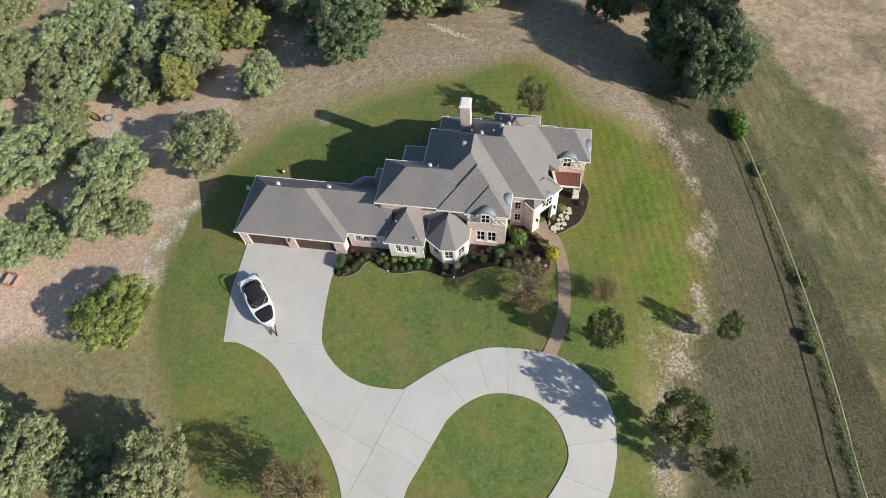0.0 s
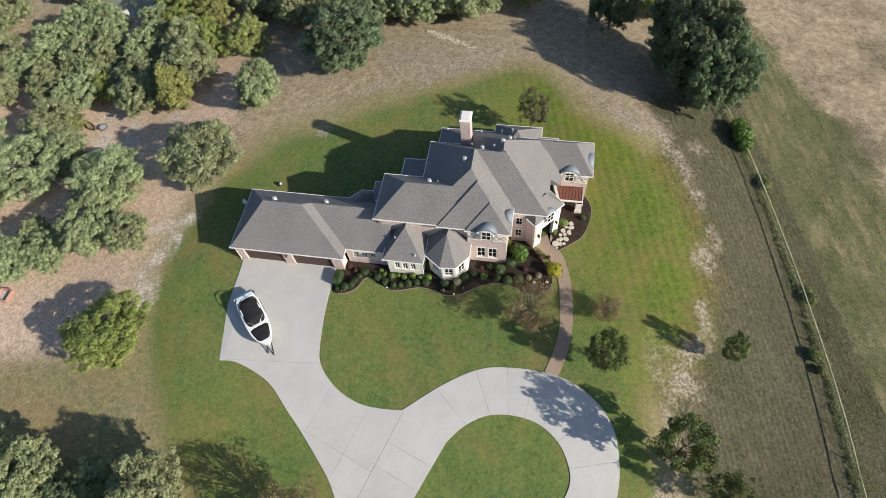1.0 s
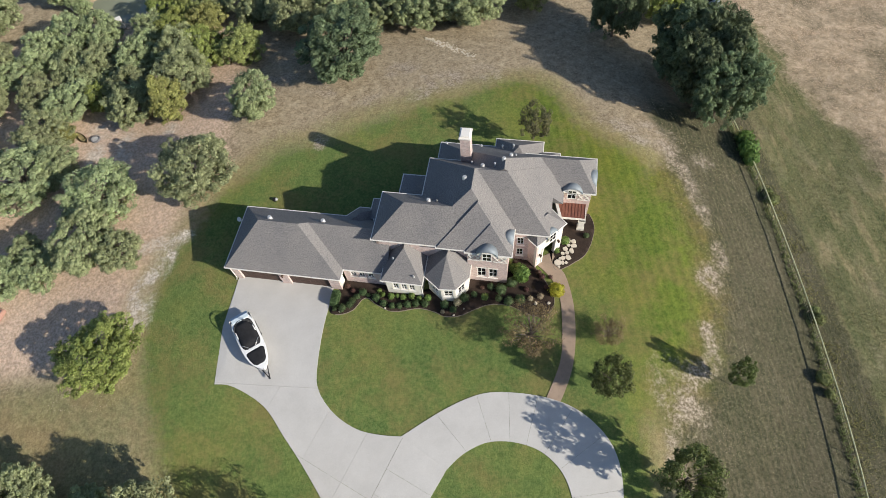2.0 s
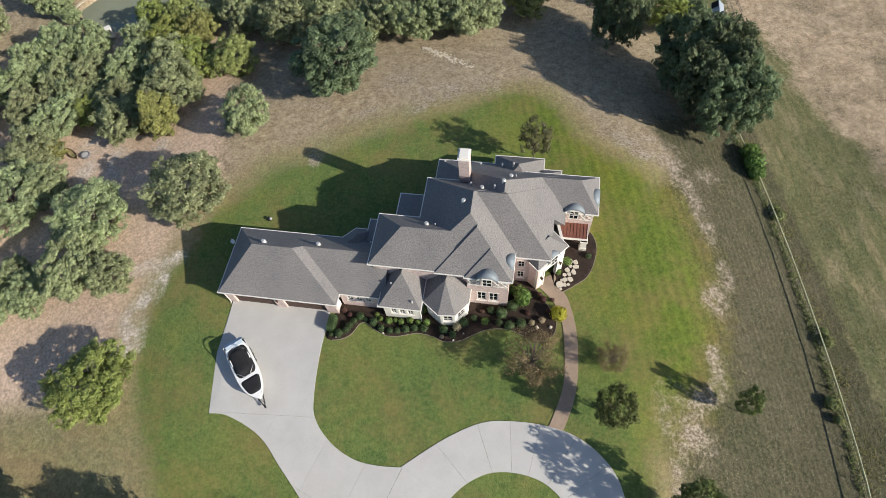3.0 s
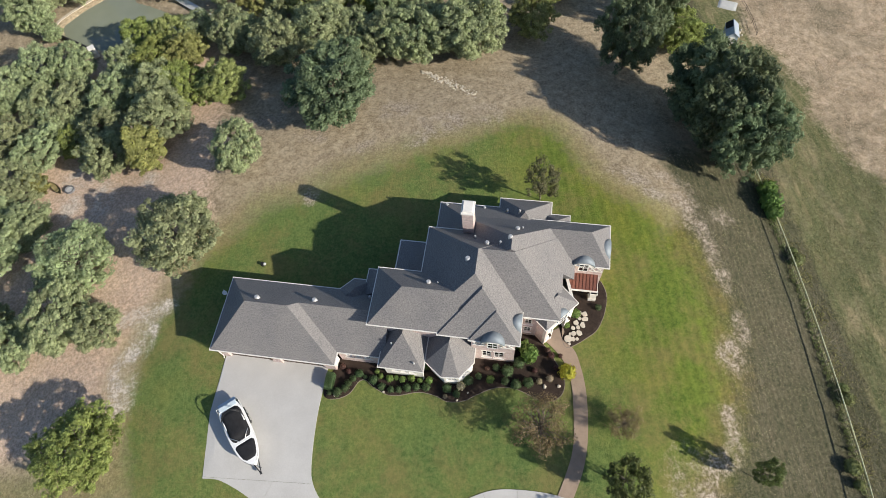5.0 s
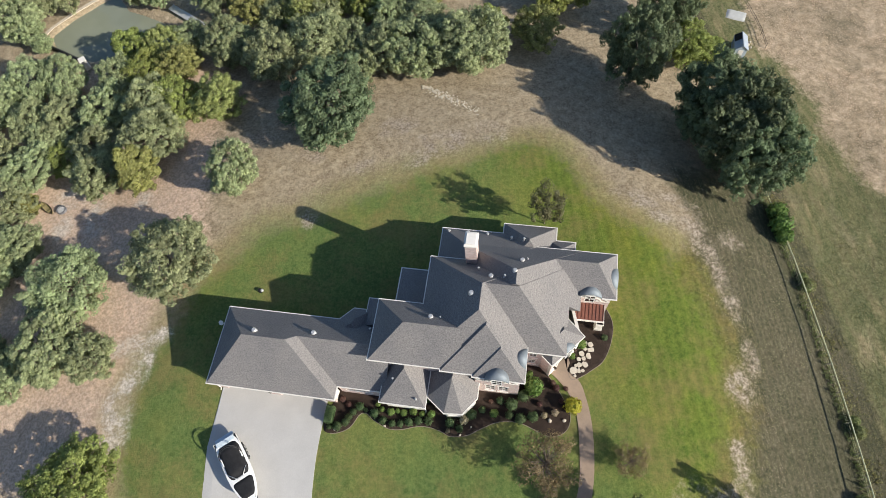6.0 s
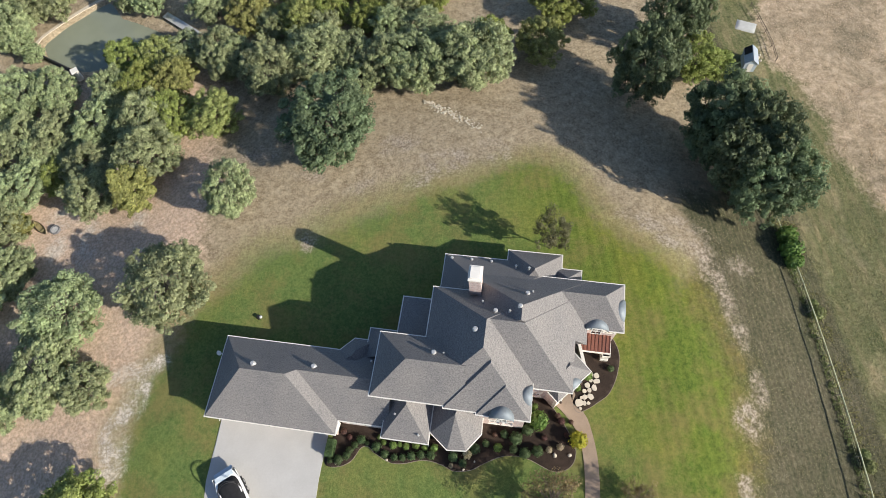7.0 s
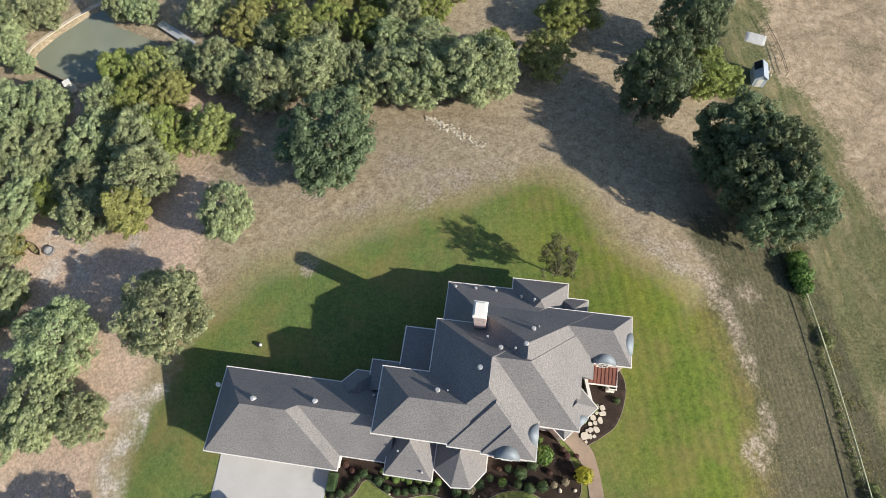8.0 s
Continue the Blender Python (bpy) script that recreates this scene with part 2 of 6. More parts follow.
    bare = mix(nt, edge("litter"), bare, ramp(nt, n3, (0.42, (0.40, 0.345, 0.29)), (0.58, (0.72, 0.65, 0.57))))
    c = mix(nt, edge("litter"), dry, litter)
    rough = mix(nt, 1.0, rough, (0.86, 0.87, 0.86), "MULTIPLY")
    long_streak = grain(nt, place(nt, (1.0, 0.24, 1)), 0.75, 6, 0.68)
    wild = ramp(nt, long_streak, (0.38, (0.085, 0.108, 0.045)), (0.5, (0.16, 0.16, 0.075)), (0.61, (0.30, 0.245, 0.138)))
    wild = mix(nt, 0.4, wild, ramp(nt, n3, (0.43, (0.06, 0.073, 0.03)), (0.57, (0.255, 0.24, 0.13))))
    wild = mix(nt, ramp(nt, n1, (0.46, (0, 0, 0)), (0.6, (0.6, 0.6, 0.6))), wild, mix(nt, 1.0, rough, (1.05, 1.2, 0.95), "MULTIPLY"))
    rough = mix(nt, edge("wild"), rough, wild)
    c = mix(nt, edge("rough"), c, rough)
    c = mix(nt, calc(nt, "MULTIPLY", edge("wild"), ramp(nt, grain(nt, place(nt, (1.0, 0.5, 1)), 0.28, 5, 0.65), (0.5, (0, 0, 0)), (0.72, (0.35, 0.35, 0.35)))), c, tan)
    c = mix(nt, edge("tan", 0.22), c, tan)
    uneven = grain(nt, p, 1.4, 4, 0.6)
    c = mix(nt, 1.0, c, ramp(nt, uneven, (0.36, (0.91, 0.91, 0.91)), (0.64, (1.10, 1.09, 1.08))), "MULTIPLY")
    c = mix(nt, edge("fade", 0.3), c, mix(nt, 0.55, c, mix(nt, 1.0, lawn, (1.25, 1.05, 1.0), "MULTIPLY")))
    c = mix(nt, edge("lawn", 0.24), c, lawn)
    worn = ramp(nt, grain(nt, p, 0.42, 5, 0.7), (0.42, (0.3, 0.3, 0.3)), (0.56, (1.7, 1.7, 1.7)))
    c = mix(nt, calc(nt, "MULTIPLY", edge("bare", 0.25), calc(nt, "MULTIPLY", n3, worn)), c, bare)
    n6 = grain(nt, p, 1.9, 3, 0.55)
    c = mix(nt, 1.0, c, ramp(nt, n6, (0.36, (0.92, 0.92, 0.92)), (0.64, (1.09, 1.085, 1.08))), "MULTIPLY")
    nt.links.new(c, b.inputs["Base Color"])
    relief(nt, b, calc(nt, "ADD", n3, calc(nt, "MULTIPLY", n5, 0.6)), 0.8, 0.10)
    return m


SOIL = soil()

# ---- ground ----
HOUSE = pose(-26.2, 32.29, 0.924, 0, 0, -12.5)
HOUSE_BACK = HOUSE.inverted()


def smooth(t):
    t = np.clip(t, 0, 1)
    return t * t * (3 - 2 * t)


POND = [(-61.0, 91.8), (-58.0, 95.2), (-53.9, 98.4), (-51.3, 99.9), (-48.7, 95.9), (-45.9, 94.4), (-42.4, 92.2), (-39.3, 89.3), (-42.5, 86.0), (-48.0, 85.5), (-52.9, 85.1), (-56.6, 86.9), (-59.6, 88.9)]
POND_LEVEL = -3.3


def pond_gap(x, y):
    """Distance to the shore of the pond, less than nought inside. Takes arrays."""
    x, y = np.atleast_1d(np.asarray(x, float)), np.atleast_1d(np.asarray(y, float))
    best, inside = np.full(x.shape, 1e9), np.zeros(x.shape, bool)
    for (ax, ay), (bx, by) in zip(POND, POND[1:] + POND[:1]):
        ex, ey = bx - ax, by - ay
        t = np.clip(((x - ax) * ex + (y - ay) * ey) / (ex * ex + ey * ey), 0, 1)
        best = np.minimum(best, np.hypot(x - ax - t * ex, y - ay - t * ey))
        inside ^= ((ay > y) != (by > y)) & (x < ax + (y - ay) * ex / (ey if abs(ey) > 1e-9 else 1e-9))
    return np.where(inside, -best, best)


def dome(x, y):
    s = np.where(x > 2.08, 22.52, 53.96)
    return 4.373 - 15.409 * (1 - 1 / (1 + ((x - 2.08) / s) ** 2 + ((y - 43.0) / 30.04) ** 2))


def off_pad(x, y, width):
    """0 on the level ground round the house, 1 at the given distance from it."""
    u = HOUSE_BACK[0][0] * x + HOUSE_BACK[0][1] * y + HOUSE_BACK[0][3]
    v = HOUSE_BACK[1][0] * x + HOUSE_BACK[1][1] * y + HOUSE_BACK[1][3]
    du = np.maximum(np.maximum(-1 - u, u - 40), 0)
    dv = np.maximum(np.maximum(-2 - v, v - 21), 0)
    return smooth(np.hypot(du, dv) / width)


def ground(x, y):
    """Height of the hill, levelled under the house and round the pond. Takes arrays."""
    shape = np.shape(x)
    x, y = np.atleast_1d(np.asarray(x, float)), np.atleast_1d(np.asarray(y, float))
    z = 0.924 + 0.45 * (dome(x, y) - 0.924) * off_pad(x, y, 25)
    d = pond_gap(x, y)
    level = smooth((7.0 - d) / 6.0)
    z = z * (1 - level) + (POND_LEVEL + 0.35) * level - 1.3 * smooth((0.5 - d) / 2.0)
    return z.reshape(shape)


def plan(x, y):
    """Places on the slope, squared up for the zones below."""
    x, y = np.asarray(x, float), np.asarray(y, float)
    u, v = np.clip(x, -80, 60) / 50, (np.clip(y, -8, 112) - 40) / 50
    terms = np.stack([1 + 0 * u, u, v, u * u, u * v, v * v, u * v * v, u * u * v, v ** 3, u ** 3], -1)
    x, y = x - terms @ np.array((0.006, 0.031, -0.007, 0.727, -1.732, 0.079, -0.27, -0.195, 0.0, 0.024)), y - terms @ np.array((-0.307, 0.444, -1.702, -0.004, 0.465, -1.624, -0.103, 0.133, -0.204, 0.052))
    z = 0.924 + (dome(x, y) - 0.924) * off_pad(x, y, 15)
    k = (58.5 - z) / (58.5 - ground(x, y))
    south = 0.5 * (np.maximum(-9, y - 77) + np.clip(y - 7, -9, 21))
    return 0.9 + (x - 1.3) * k, (south + (y - south) * k + 0.1435 * z) / 1.0418


def gz(x, y):
    return float(ground(x, y))


def mesh_object(name, bm, material, smooth_faces=False):
    me = bpy.data.meshes.new(name)
    bm.to_mesh(me)
    bm.free()
    me.materials.append(material)
    if smooth_faces:
        me.shade_smooth()
    return new(name, me)


def part(name, bm, material, parent, label="", smooth_faces=False):
    ob = mesh_object(name, bm, material, smooth_faces)
    ob.parent = parent
    return tagged(ob, label)


def array_object(name, verts, faces, material):
    me = bpy.data.meshes.new(name)
    me.from_pydata(verts, [], faces)
    me.materials.append(material)
    return new(name, me)


LAWN_C = (-4.0, 30.0)
# reach of the watered lawn from its middle, every 20 degrees from east
LAWN_R = (30.5, 30, 27.5, 32, 25.5, 23.3, 23.6, 27, 30, 33.5, 35, 36, 40, 44, 46, 37.5, 27.6, 29.5)


def lawn_mask(x, y):
    x, y = plan(x, y)
    dx, dy = x - LAWN_C[0], y - LAWN_C[1]
    a = (np.degrees(np.arctan2(dy, dx)) % 360) / 20
    i = a.astype(int) % 18
    r0, r1 = np.take(LAWN_R, i), np.take(LAWN_R, (i + 1) % 18)
    r = r0 + (r1 - r0) * smooth(a - np.floor(a))
    return 0.5 + (r - np.hypot(dx, dy)) / 7


def spots(x, y, rows):
    out = np.zeros_like(x)
    for cx, cy, rx, ry, turn in rows:
        c, s = math.cos(radians(turn)), math.sin(radians(turn))
        dx, dy = x - cx, y - cy
        d = np.hypot((dx * c + dy * s) / rx, (-dx * s + dy * c) / ry)
        out = np.maximum(out, 1.0 - 0.5 * d)
    return np.clip(out, 0, 1)


def border_x(y):
    """Where the rough grass past the fence gives way to the tan pasture."""
    return 53.2 - 0.24 * (np.clip(y, 20, 74) - 42) + 0.9 * np.sin(y * 0.31) + 0.5 * np.sin(y * 0.83)


def build_ground():
    def axis(lo, hi, step):
        fine = np.arange(lo, hi + step / 2, step)
        far = np.array([6.0, 14, 30, 60, 120, 260, 600, 1400])
        return np.concatenate([lo - far[::-1], fine, hi + far])
    xs, ys = axis(-100, 90, 0.7), axis(-64, 140, 0.7)
    X, Y = np.meshgrid(xs, ys)
    x, y = X.ravel(), Y.ravel()
    near = np.clip(1 - np.maximum(np.hypot(x, y - 50) - 130, 0) / 60, 0, 1)
    bumps = np.array([noise.noise((a * 0.35, b * 0.35, 3.1)) * 0.05 + noise.noise((a * 1.1, b * 1.1, 7.7)) * 0.02 for a, b in zip(x, y)])
    lawn = lawn_mask(x, y)
    z = ground(x, y) + bumps * near * np.clip(1.2 - lawn, 0.05, 1)
    w, h = len(xs), len(ys)
    idx = np.arange(w * h).reshape(h, w)
    faces = np.stack([idx[:-1, :-1], idx[:-1, 1:], idx[1:, 1:], idx[1:, :-1]], -1).reshape(-1, 4)
    ob = array_object("ground", np.stack([x, y, z], 1).tolist(), faces.tolist(), SOIL)
    ob.data.shade_smooth()
    zones = {"lawn": np.clip(lawn, 0, 1), "fade": np.clip(np.maximum(lawn + 0.5, 0.75 * smooth((-26 - x) / 4) * smooth((27 - y) / 8)), 0, 1)}
    bare = 0.95 * spots(x, y, (
        (21.6, 49.6, 2.8, 1.2, -25), (23.9, 47.3, 1.8, 1.1, -30), (26.7, 45.8, 1.6, 1.1, -40), (27.6, 44.0, 1.1, 2.1, -15), (28.5, 41.1, 0.9, 2.4, 10), (28.9, 37.3, 0.8, 3.1, 8), (31.4, 43.4, 1.4, 1.3, 20), (29.5, 30.1, 0.8, 1.8, 0), (27.5, 27.3, 1.4, 1.9, 0), (25.7, 20.7, 1.0, 1.5, 0), (25.2, 18.2, 0.7, 1.7, 0), (20.7, 14.4, 2.2, 3.4, 12), (20.4, 13.6, 1.3, 2.4, 12), (23.8, 16.9, 1.8, 1.2, 20), (17.6, 2.5, 1.3, 2.4, 0), (18.8, 9.0, 0.9, 2.2, 0), (26.4, 48.8, 2.5, 0.8, -30), (-35.7, 35.7, 0.9, 2.6, -12), (-36.5, 33.3, 1.0, 2.3, -10), (-37.0, 29.4, 1.4, 3.7, -10), (-37.3, 37.3, 1.8, 1.1, 20), (-33.6, 38.3, 1.3, 0.9, 0), (-34.4, 34.8, 0.5, 2.3, -10), (-38.1, 30.7, 0.9, 1.9, 0), (-3.6, 57.6, 1.7, 0.7, 25), (-17.1, 51.0, 0.9, 1.2, 0), (-0.3, 60.2, 3.5, 1.8, 10), (-6.2, 63.8, 2.7, 1.5, 10), (5.7, 60.9, 2.0, 1.8, 0), (-16.8, 60.6, 2.0, 1.3, 0), (-10.8, 57.8, 2.0, 0.9, 15), (-49.2, 59.2, 2.1, 1.5, 0), (-45.1, 55.6, 1.5, 3.6, 0), (-54.4, 51.7, 2.0, 3.5, 0), (-49.6, 54.6, 1.3, 1.8, 0), (-38.9, 57.2, 1.3, 1.3, 0), (-24.1, 64.3, 2.8, 1.3, 10),
    ))
    zones["tan"] = np.clip(0.5 + (x - border_x(y)) / 5, 0, 1)
    x, y = plan(x, y)
    edge_line = 19 + 8 * smooth((y - 30) / 18) + 1.5 * np.sin(y * 0.31)
    zones["rough"] = np.maximum(np.clip(0.5 + (x - edge_line) / 6, 0, 1) * np.clip(0.5 + (55 - y) / 12, 0, 1), np.clip(0.5 + (x - 39) / 5, 0, 1))
    zones["sunny"] = smooth((x - 4 + 0.25 * (y - 40)) / 14)
    zones["wild"] = np.clip(0.5 + (x - 42.5) / 3, 0, 1)
    zones["bare"] = bare
    zones["litter"] = np.clip(0.5 + (-(x + 30) - 0.1 * (y - 40)) / 10, 0, 1) * np.clip(0.5 + (y - 22) / 12, 0, 1) * np.clip(0.5 + (86 - y) / 10, 0.25, 1)
    for k, v in zones.items():
        ob.data.attributes.new(k, "FLOAT", "POINT").data.foreach_set("value", v.astype(np.float32))
    return tagged(ob, "mown green lawn fading into dry brown grass and pasture", "ground", kind="structure")


build_ground()


def curve_points(points, steps=6, closed=False):
    """A smooth line through a few corner points."""
    p = [Vector(q) for q in points]
    n, out = len(p), []
    for i in range(n if closed else n - 1):
        a, b, c, d = (p[(i + k) % n] if closed else p[min(max(i + k, 0), n - 1)] for k in (-1, 0, 1, 2))
        for s in range(steps):
            t = s / steps
            out.append(0.5 * (2 * b + (c - a) * t + (2 * a - 5 * b + 4 * c - d) * t * t + (3 * b - a - 3 * c + d) * t ** 3))
    return out if closed else out + [p[-1]]


def flat_sheet(outline, step=1.1):
    """A flat triangulated sheet inside an outline, with inner points to bend at."""
    q = [Vector((p[0], p[1])) for p in outline]
    n = len(q)
    xs, ys = [p.x for p in q], [p.y for p in q]
    inner = [Vector((x, y)) for x in np.arange(min(xs), max(xs), step) for y in np.arange(min(ys), max(ys), step)]
    verts, _, faces, *_ = delaunay_2d_cdt(q + inner, [(i, (i + 1) % n) for i in range(n)], [], 1, 1e-4)
    bm = bmesh.new()
    vs = [bm.verts.new((p.x, p.y, 0)) for p in verts]
    for f in faces:
        bm.faces.new([vs[i] for i in f])
    return bm


def clip(bm, co, no):
    """Keeps what lies on the far side of the line from its arrow."""
    bmesh.ops.bisect_plane(bm, geom=bm.verts[:] + bm.edges[:] + bm.faces[:], plane_co=co, plane_no=no, clear_outer=True)


def lay(bm, lift, thick=0.25, height=ground):
    """Lays a flat sheet on the ground and gives it thickness."""
    if not bm.verts:
        return bm
    bmesh.ops.remove_doubles(bm, verts=bm.verts[:], dist=0.002)
    bmesh.ops.recalc_face_normals(bm, faces=bm.faces[:])
    if sum(f.normal.z for f in bm.faces) < 0:
        bmesh.ops.reverse_faces(bm, faces=bm.faces[:])
    for v in bm.verts:
        v.co.z = float(height(v.co.x, v.co.y)) + lift
    rim = [e for e in bm.edges if e.is_boundary]
    low = bmesh.ops.extrude_edge_only(bm, edges=rim)
    for g in low["geom"]:
        if isinstance(g, bmesh.types.BMVert):
            g.co.z -= thick
    return bm


DRIVE_WEST = ((-27.23, 19.45), (-25.43, 19.11), (-22.96, 17.68), (-21.22, 16.12), (-19.67, 13.77), (-17.95, 11.27), (-16.16, 8.38), (-14.92, 6.06), (-14.04, 2.82), (-13.68, -3.54), (-14.45, -12.97), (-14.55, -29.97), (-14.55, -62))
DRIVE_EAST = ((-14.68, 28.64), (-15.61, 24.34), (-16.15, 19.69), (-15.91, 17.8), (-14.91, 16.09), (-13.48, 14.62), (-11.61, 13.48), (-9.47, 12.87), (-7.44, 12.57))
LOOP_OUT = ((-7.44, 12.57), (-2.87, 14.83), (0.88, 16), (3.98, 15.89), (7.48, 15.08), (10.32, 13.66), (12.55, 11.25), (13.48, 8.78), (13.44, 5.91), (12.83, 3.4), (11.54, 0.67), (6.88, -5.56), (1.63, -10.19), (-4.54, -12.78), (-9.34, -13.4))
LOOP_IN = ((-3.14, 9.19), (-1.32, 10.51), (1.1, 11.35), (3.73, 11.15), (6.17, 10.12), (7.88, 8.24), (8.56, 6.01), (8.39, 4.41), (7.16, 2.62), (5.43, 0.71), (1, -3.83), (-3.41, -6.56), (-9.2, -8.2))
ISLAND_WEST = ((-3.14, 9.19), (-6.34, 4.82), (-7.87, 2.29), (-8.93, -3.53), (-9.35, -12.98), (-9.35, -29.98), (-9.35, -62))


def build_driveway():
    drive = tagged(new("driveway"), "pale concrete driveway with a turning loop, cut into slabs", "driveway", kind="structure")
    door_line = [(HOUSE @ Vector((u, 0.3, 0))).to_2d() for u in (12.0, 0.55)]
    trunk = door_line + [Vector((-26.9, 25.73))] + curve_points(DRIVE_WEST) + curve_points(ISLAND_WEST)[::-1] + curve_points(DRIVE_EAST)[::-1]
    loop = curve_points(LOOP_OUT) + curve_points(LOOP_IN)[::-1]
    gap = 0.009
    sheets = {id(o): flat_sheet(o) for o in (trunk, loop)}

    def piece(outline, planes):
        bm = sheets[id(outline)].copy()
        for co, no in planes:
            clip(bm, co, no)
        if len(bm.faces) == 0 or sum(f.calc_area() for f in bm.faces) < 0.01:
            bm.free()
            return
        part("concrete_slab", lay(bm, 0.07), CONCRETE, drive)

    def cells(outline, origin, turn, us, vs, fence=()):
        a, b = Vector((math.cos(radians(turn)), math.sin(radians(turn)), 0)), Vector((-math.sin(radians(turn)), math.cos(radians(turn)), 0))
        o = Vector((*origin, 0))
        for u0, u1 in zip(us, us[1:]):
            for v0, v1 in zip(vs, vs[1:]):
                piece(outline, [(o + a * (u0 + gap), -a), (o + a * (u1 - gap), a), (o + b * (v0 + gap), -b), (o + b * (v1 - gap), b), *fence])

    cut = (Vector((-15.92, 18.01, 0)), Vector((0.14, 0.99, 0)))
    cells(trunk, (-26.17, 32.42), -12.5, (-2, 14), (-14.5, 0.6), [(cut[0] + cut[1] * gap, -cut[1])])
    below = [(cut[0] - cut[1] * gap, cut[1])]
    cells(trunk, (-7.35, 12.4), -122.6, (-22, 6.4, 9.4, 13.2, 18, 24, 30), (-24, -14, -8, -3.4, -0.008), below)
    cells(trunk, (-7.35, 12.4), -122.6, (-3, 3.2, 5.7, 9.45, 13.2, 18, 24, 30, 36, 42, 48, 54, 60, 66, 72), (0.008, 8, 16, 24, 32, 44), below)
    hub = Vector((2.78, 5.45, 0))
    for a0, a1 in pairwise((-146, -118, -92, -70, -48, -24.6, 4, 30.5, 50, 69, 85, 102.6, 126.3, 152)):
        d0, d1 = (Vector((math.cos(radians(q)), math.sin(radians(q)), 0)) for q in (a0, a1))
        side0, side1 = Vector((d0.y, -d0.x, 0)), Vector((-d1.y, d1.x, 0))
        piece(loop, [(hub - side0 * gap, side0), (hub - side1 * gap, side1)])


build_driveway()


def build_walk():
    left = curve_points(((7.8, 30.48), (8.83, 29.67), (10.07, 27.62), (10.41, 25.35), (10.04, 21.83), (9.29, 18.58), (7.28, 14.88)))
    right = curve_points(((10.54, 31.52), (10.87, 29.68), (11.5, 28.14), (11.74, 24.64), (11.17, 20.36), (10.18, 17.23), (8.66, 14.46)))
    bm = lay(flat_sheet(left + right[::-1]), 0.06)
    tagged(mesh_object("garden_walk", bm, PAVER), "tan exposed-aggregate garden walk curving to the porch", "footpath", kind="structure")


build_walk()

# ---- house ----
PITCH = 0.86
# eaves: garage, one storey, two storeys, front gable, porch, east wing
EAVE_G, EAVE_1, EAVE_2, EAVE_F, EAVE_P, EAVE_E = 3.0, 3.4, 6.35, 6.4, 5.1, 5.0


def roof_faces(corners, eave, pitches):
    """The slopes of a hipped roof over a convex plan (anticlockwise): for each edge its polygon. A pitch of None is an upright gable."""
    n = len(corners)
    planes = []
    for i in range(n):
        a, b = Vector((*corners[i], eave)), Vector((*corners[(i + 1) % n], eave))
        along = (b - a).normalized()
        inward = Vector((-along.y, along.x, 0))
        p = pitches[i]
        no = -inward if p is None else Vector((-inward.x * p, -inward.y * p, 1)).normalized()
        planes.append((a, no, along, inward, p))
    out = []
    for i, (a, no, along, inward, p) in enumerate(planes):
        up = Vector((0, 0, 1)) if p is None else (inward + Vector((0, 0, p))).normalized()
        poly = [a - along * 60, a + along * 60, a + along * 60 + up * 60, a - along * 60 + up * 60]
        for j, (c, m, *_) in enumerate(planes):
            if j == i:
                continue
            cut = []
            for k, q in enumerate(poly):
                r = poly[(k + 1) % len(poly)]
                dq, dr = (q - c).dot(m), (r - c).dot(m)
                if dq <= 1e-6:
                    cut.append(q)
                if (dq < -1e-6 and dr > 1e-6) or (dq > 1e-6 and dr < -1e-6):
                    cut.append(q + (r - q) * (dq / (dq - dr)))
            poly = cut
            if not poly:
                break
        if len(poly) >= 3:
            out.append((poly, a, along, up, p))
    return out


def roof_block(parent, corners, eave, pitch=PITCH, special=None, hidden=()):
    """One hipped block: shingled slopes, and a fascia with gutter round the eaves."""
    n = len(corners)
    pitches = [pitch] * n
    for k, v in (special or {}).items():
        pitches[k] = v
    bm = bmesh.new()
    uv = bm.loops.layers.uv.new("UVMap")
    for poly, a, along, up, p in roof_faces(corners, eave, pitches):
        f = bm.faces.new([bm.verts.new(q) for q in poly])
        for lp in f.loops:
            d = lp.vert.co - a
            lp[uv].uv = (d.dot(along), d.dot(up))
    roof = part("roof", bm, SHINGLE, parent, "grey asphalt shingle hip roof")
    # fascia and gutter, edge by edge
    for i in range(n):
        if i in hidden:
            continue
        bm = bmesh.new()
        a, b = Vector((*corners[i], eave)), Vector((*corners[(i + 1) % n], eave))
        along = (b - a).normalized()
        outw = Vector((along.y, -along.x, 0))
        ring = []
        for e in (a - along * 0.05, b + along * 0.05):
            ring.append([bm.verts.new(e + outw * o + Vector((0, 0, z))) for o, z in ((-0.02, 0.025), (0.06, 0.03), (0.07, -0.07), (0.01, -0.09), (0.0, -0.13), (-0.4, -0.13), (-0.4, -0.05))])
        m = len(ring[0])
        for k in range(m):
            bm.faces.new((ring[0][k], ring[1][k], ring[1][(k + 1) % m], ring[0][(k + 1) % m]))
        bm.faces.new(ring[0])
        bm.faces.new(ring[1][::-1])
        bmesh.ops.recalc_face_normals(bm, faces=bm.faces[:])
        part("fascia", bm, TRIM, roof, "cream fascia and gutter")
    return roof


def rect(u0, v0, u1, v1):
    return ((u0, v0), (u1, v0), (u1, v1), (u0, v1))


def box(bm, lo, hi, m=None):
    r = bmesh.ops.create_cube(bm, size=1.0)["verts"]
    c, s = (Vector(lo) + Vector(hi)) / 2, Vector(hi) - Vector(lo)
    for v in r:
        v.co = Vector((v.co.x * s.x, v.co.y * s.y, v.co.z * s.z)) + c
        if m:
            v.co = m @ v.co
    return r


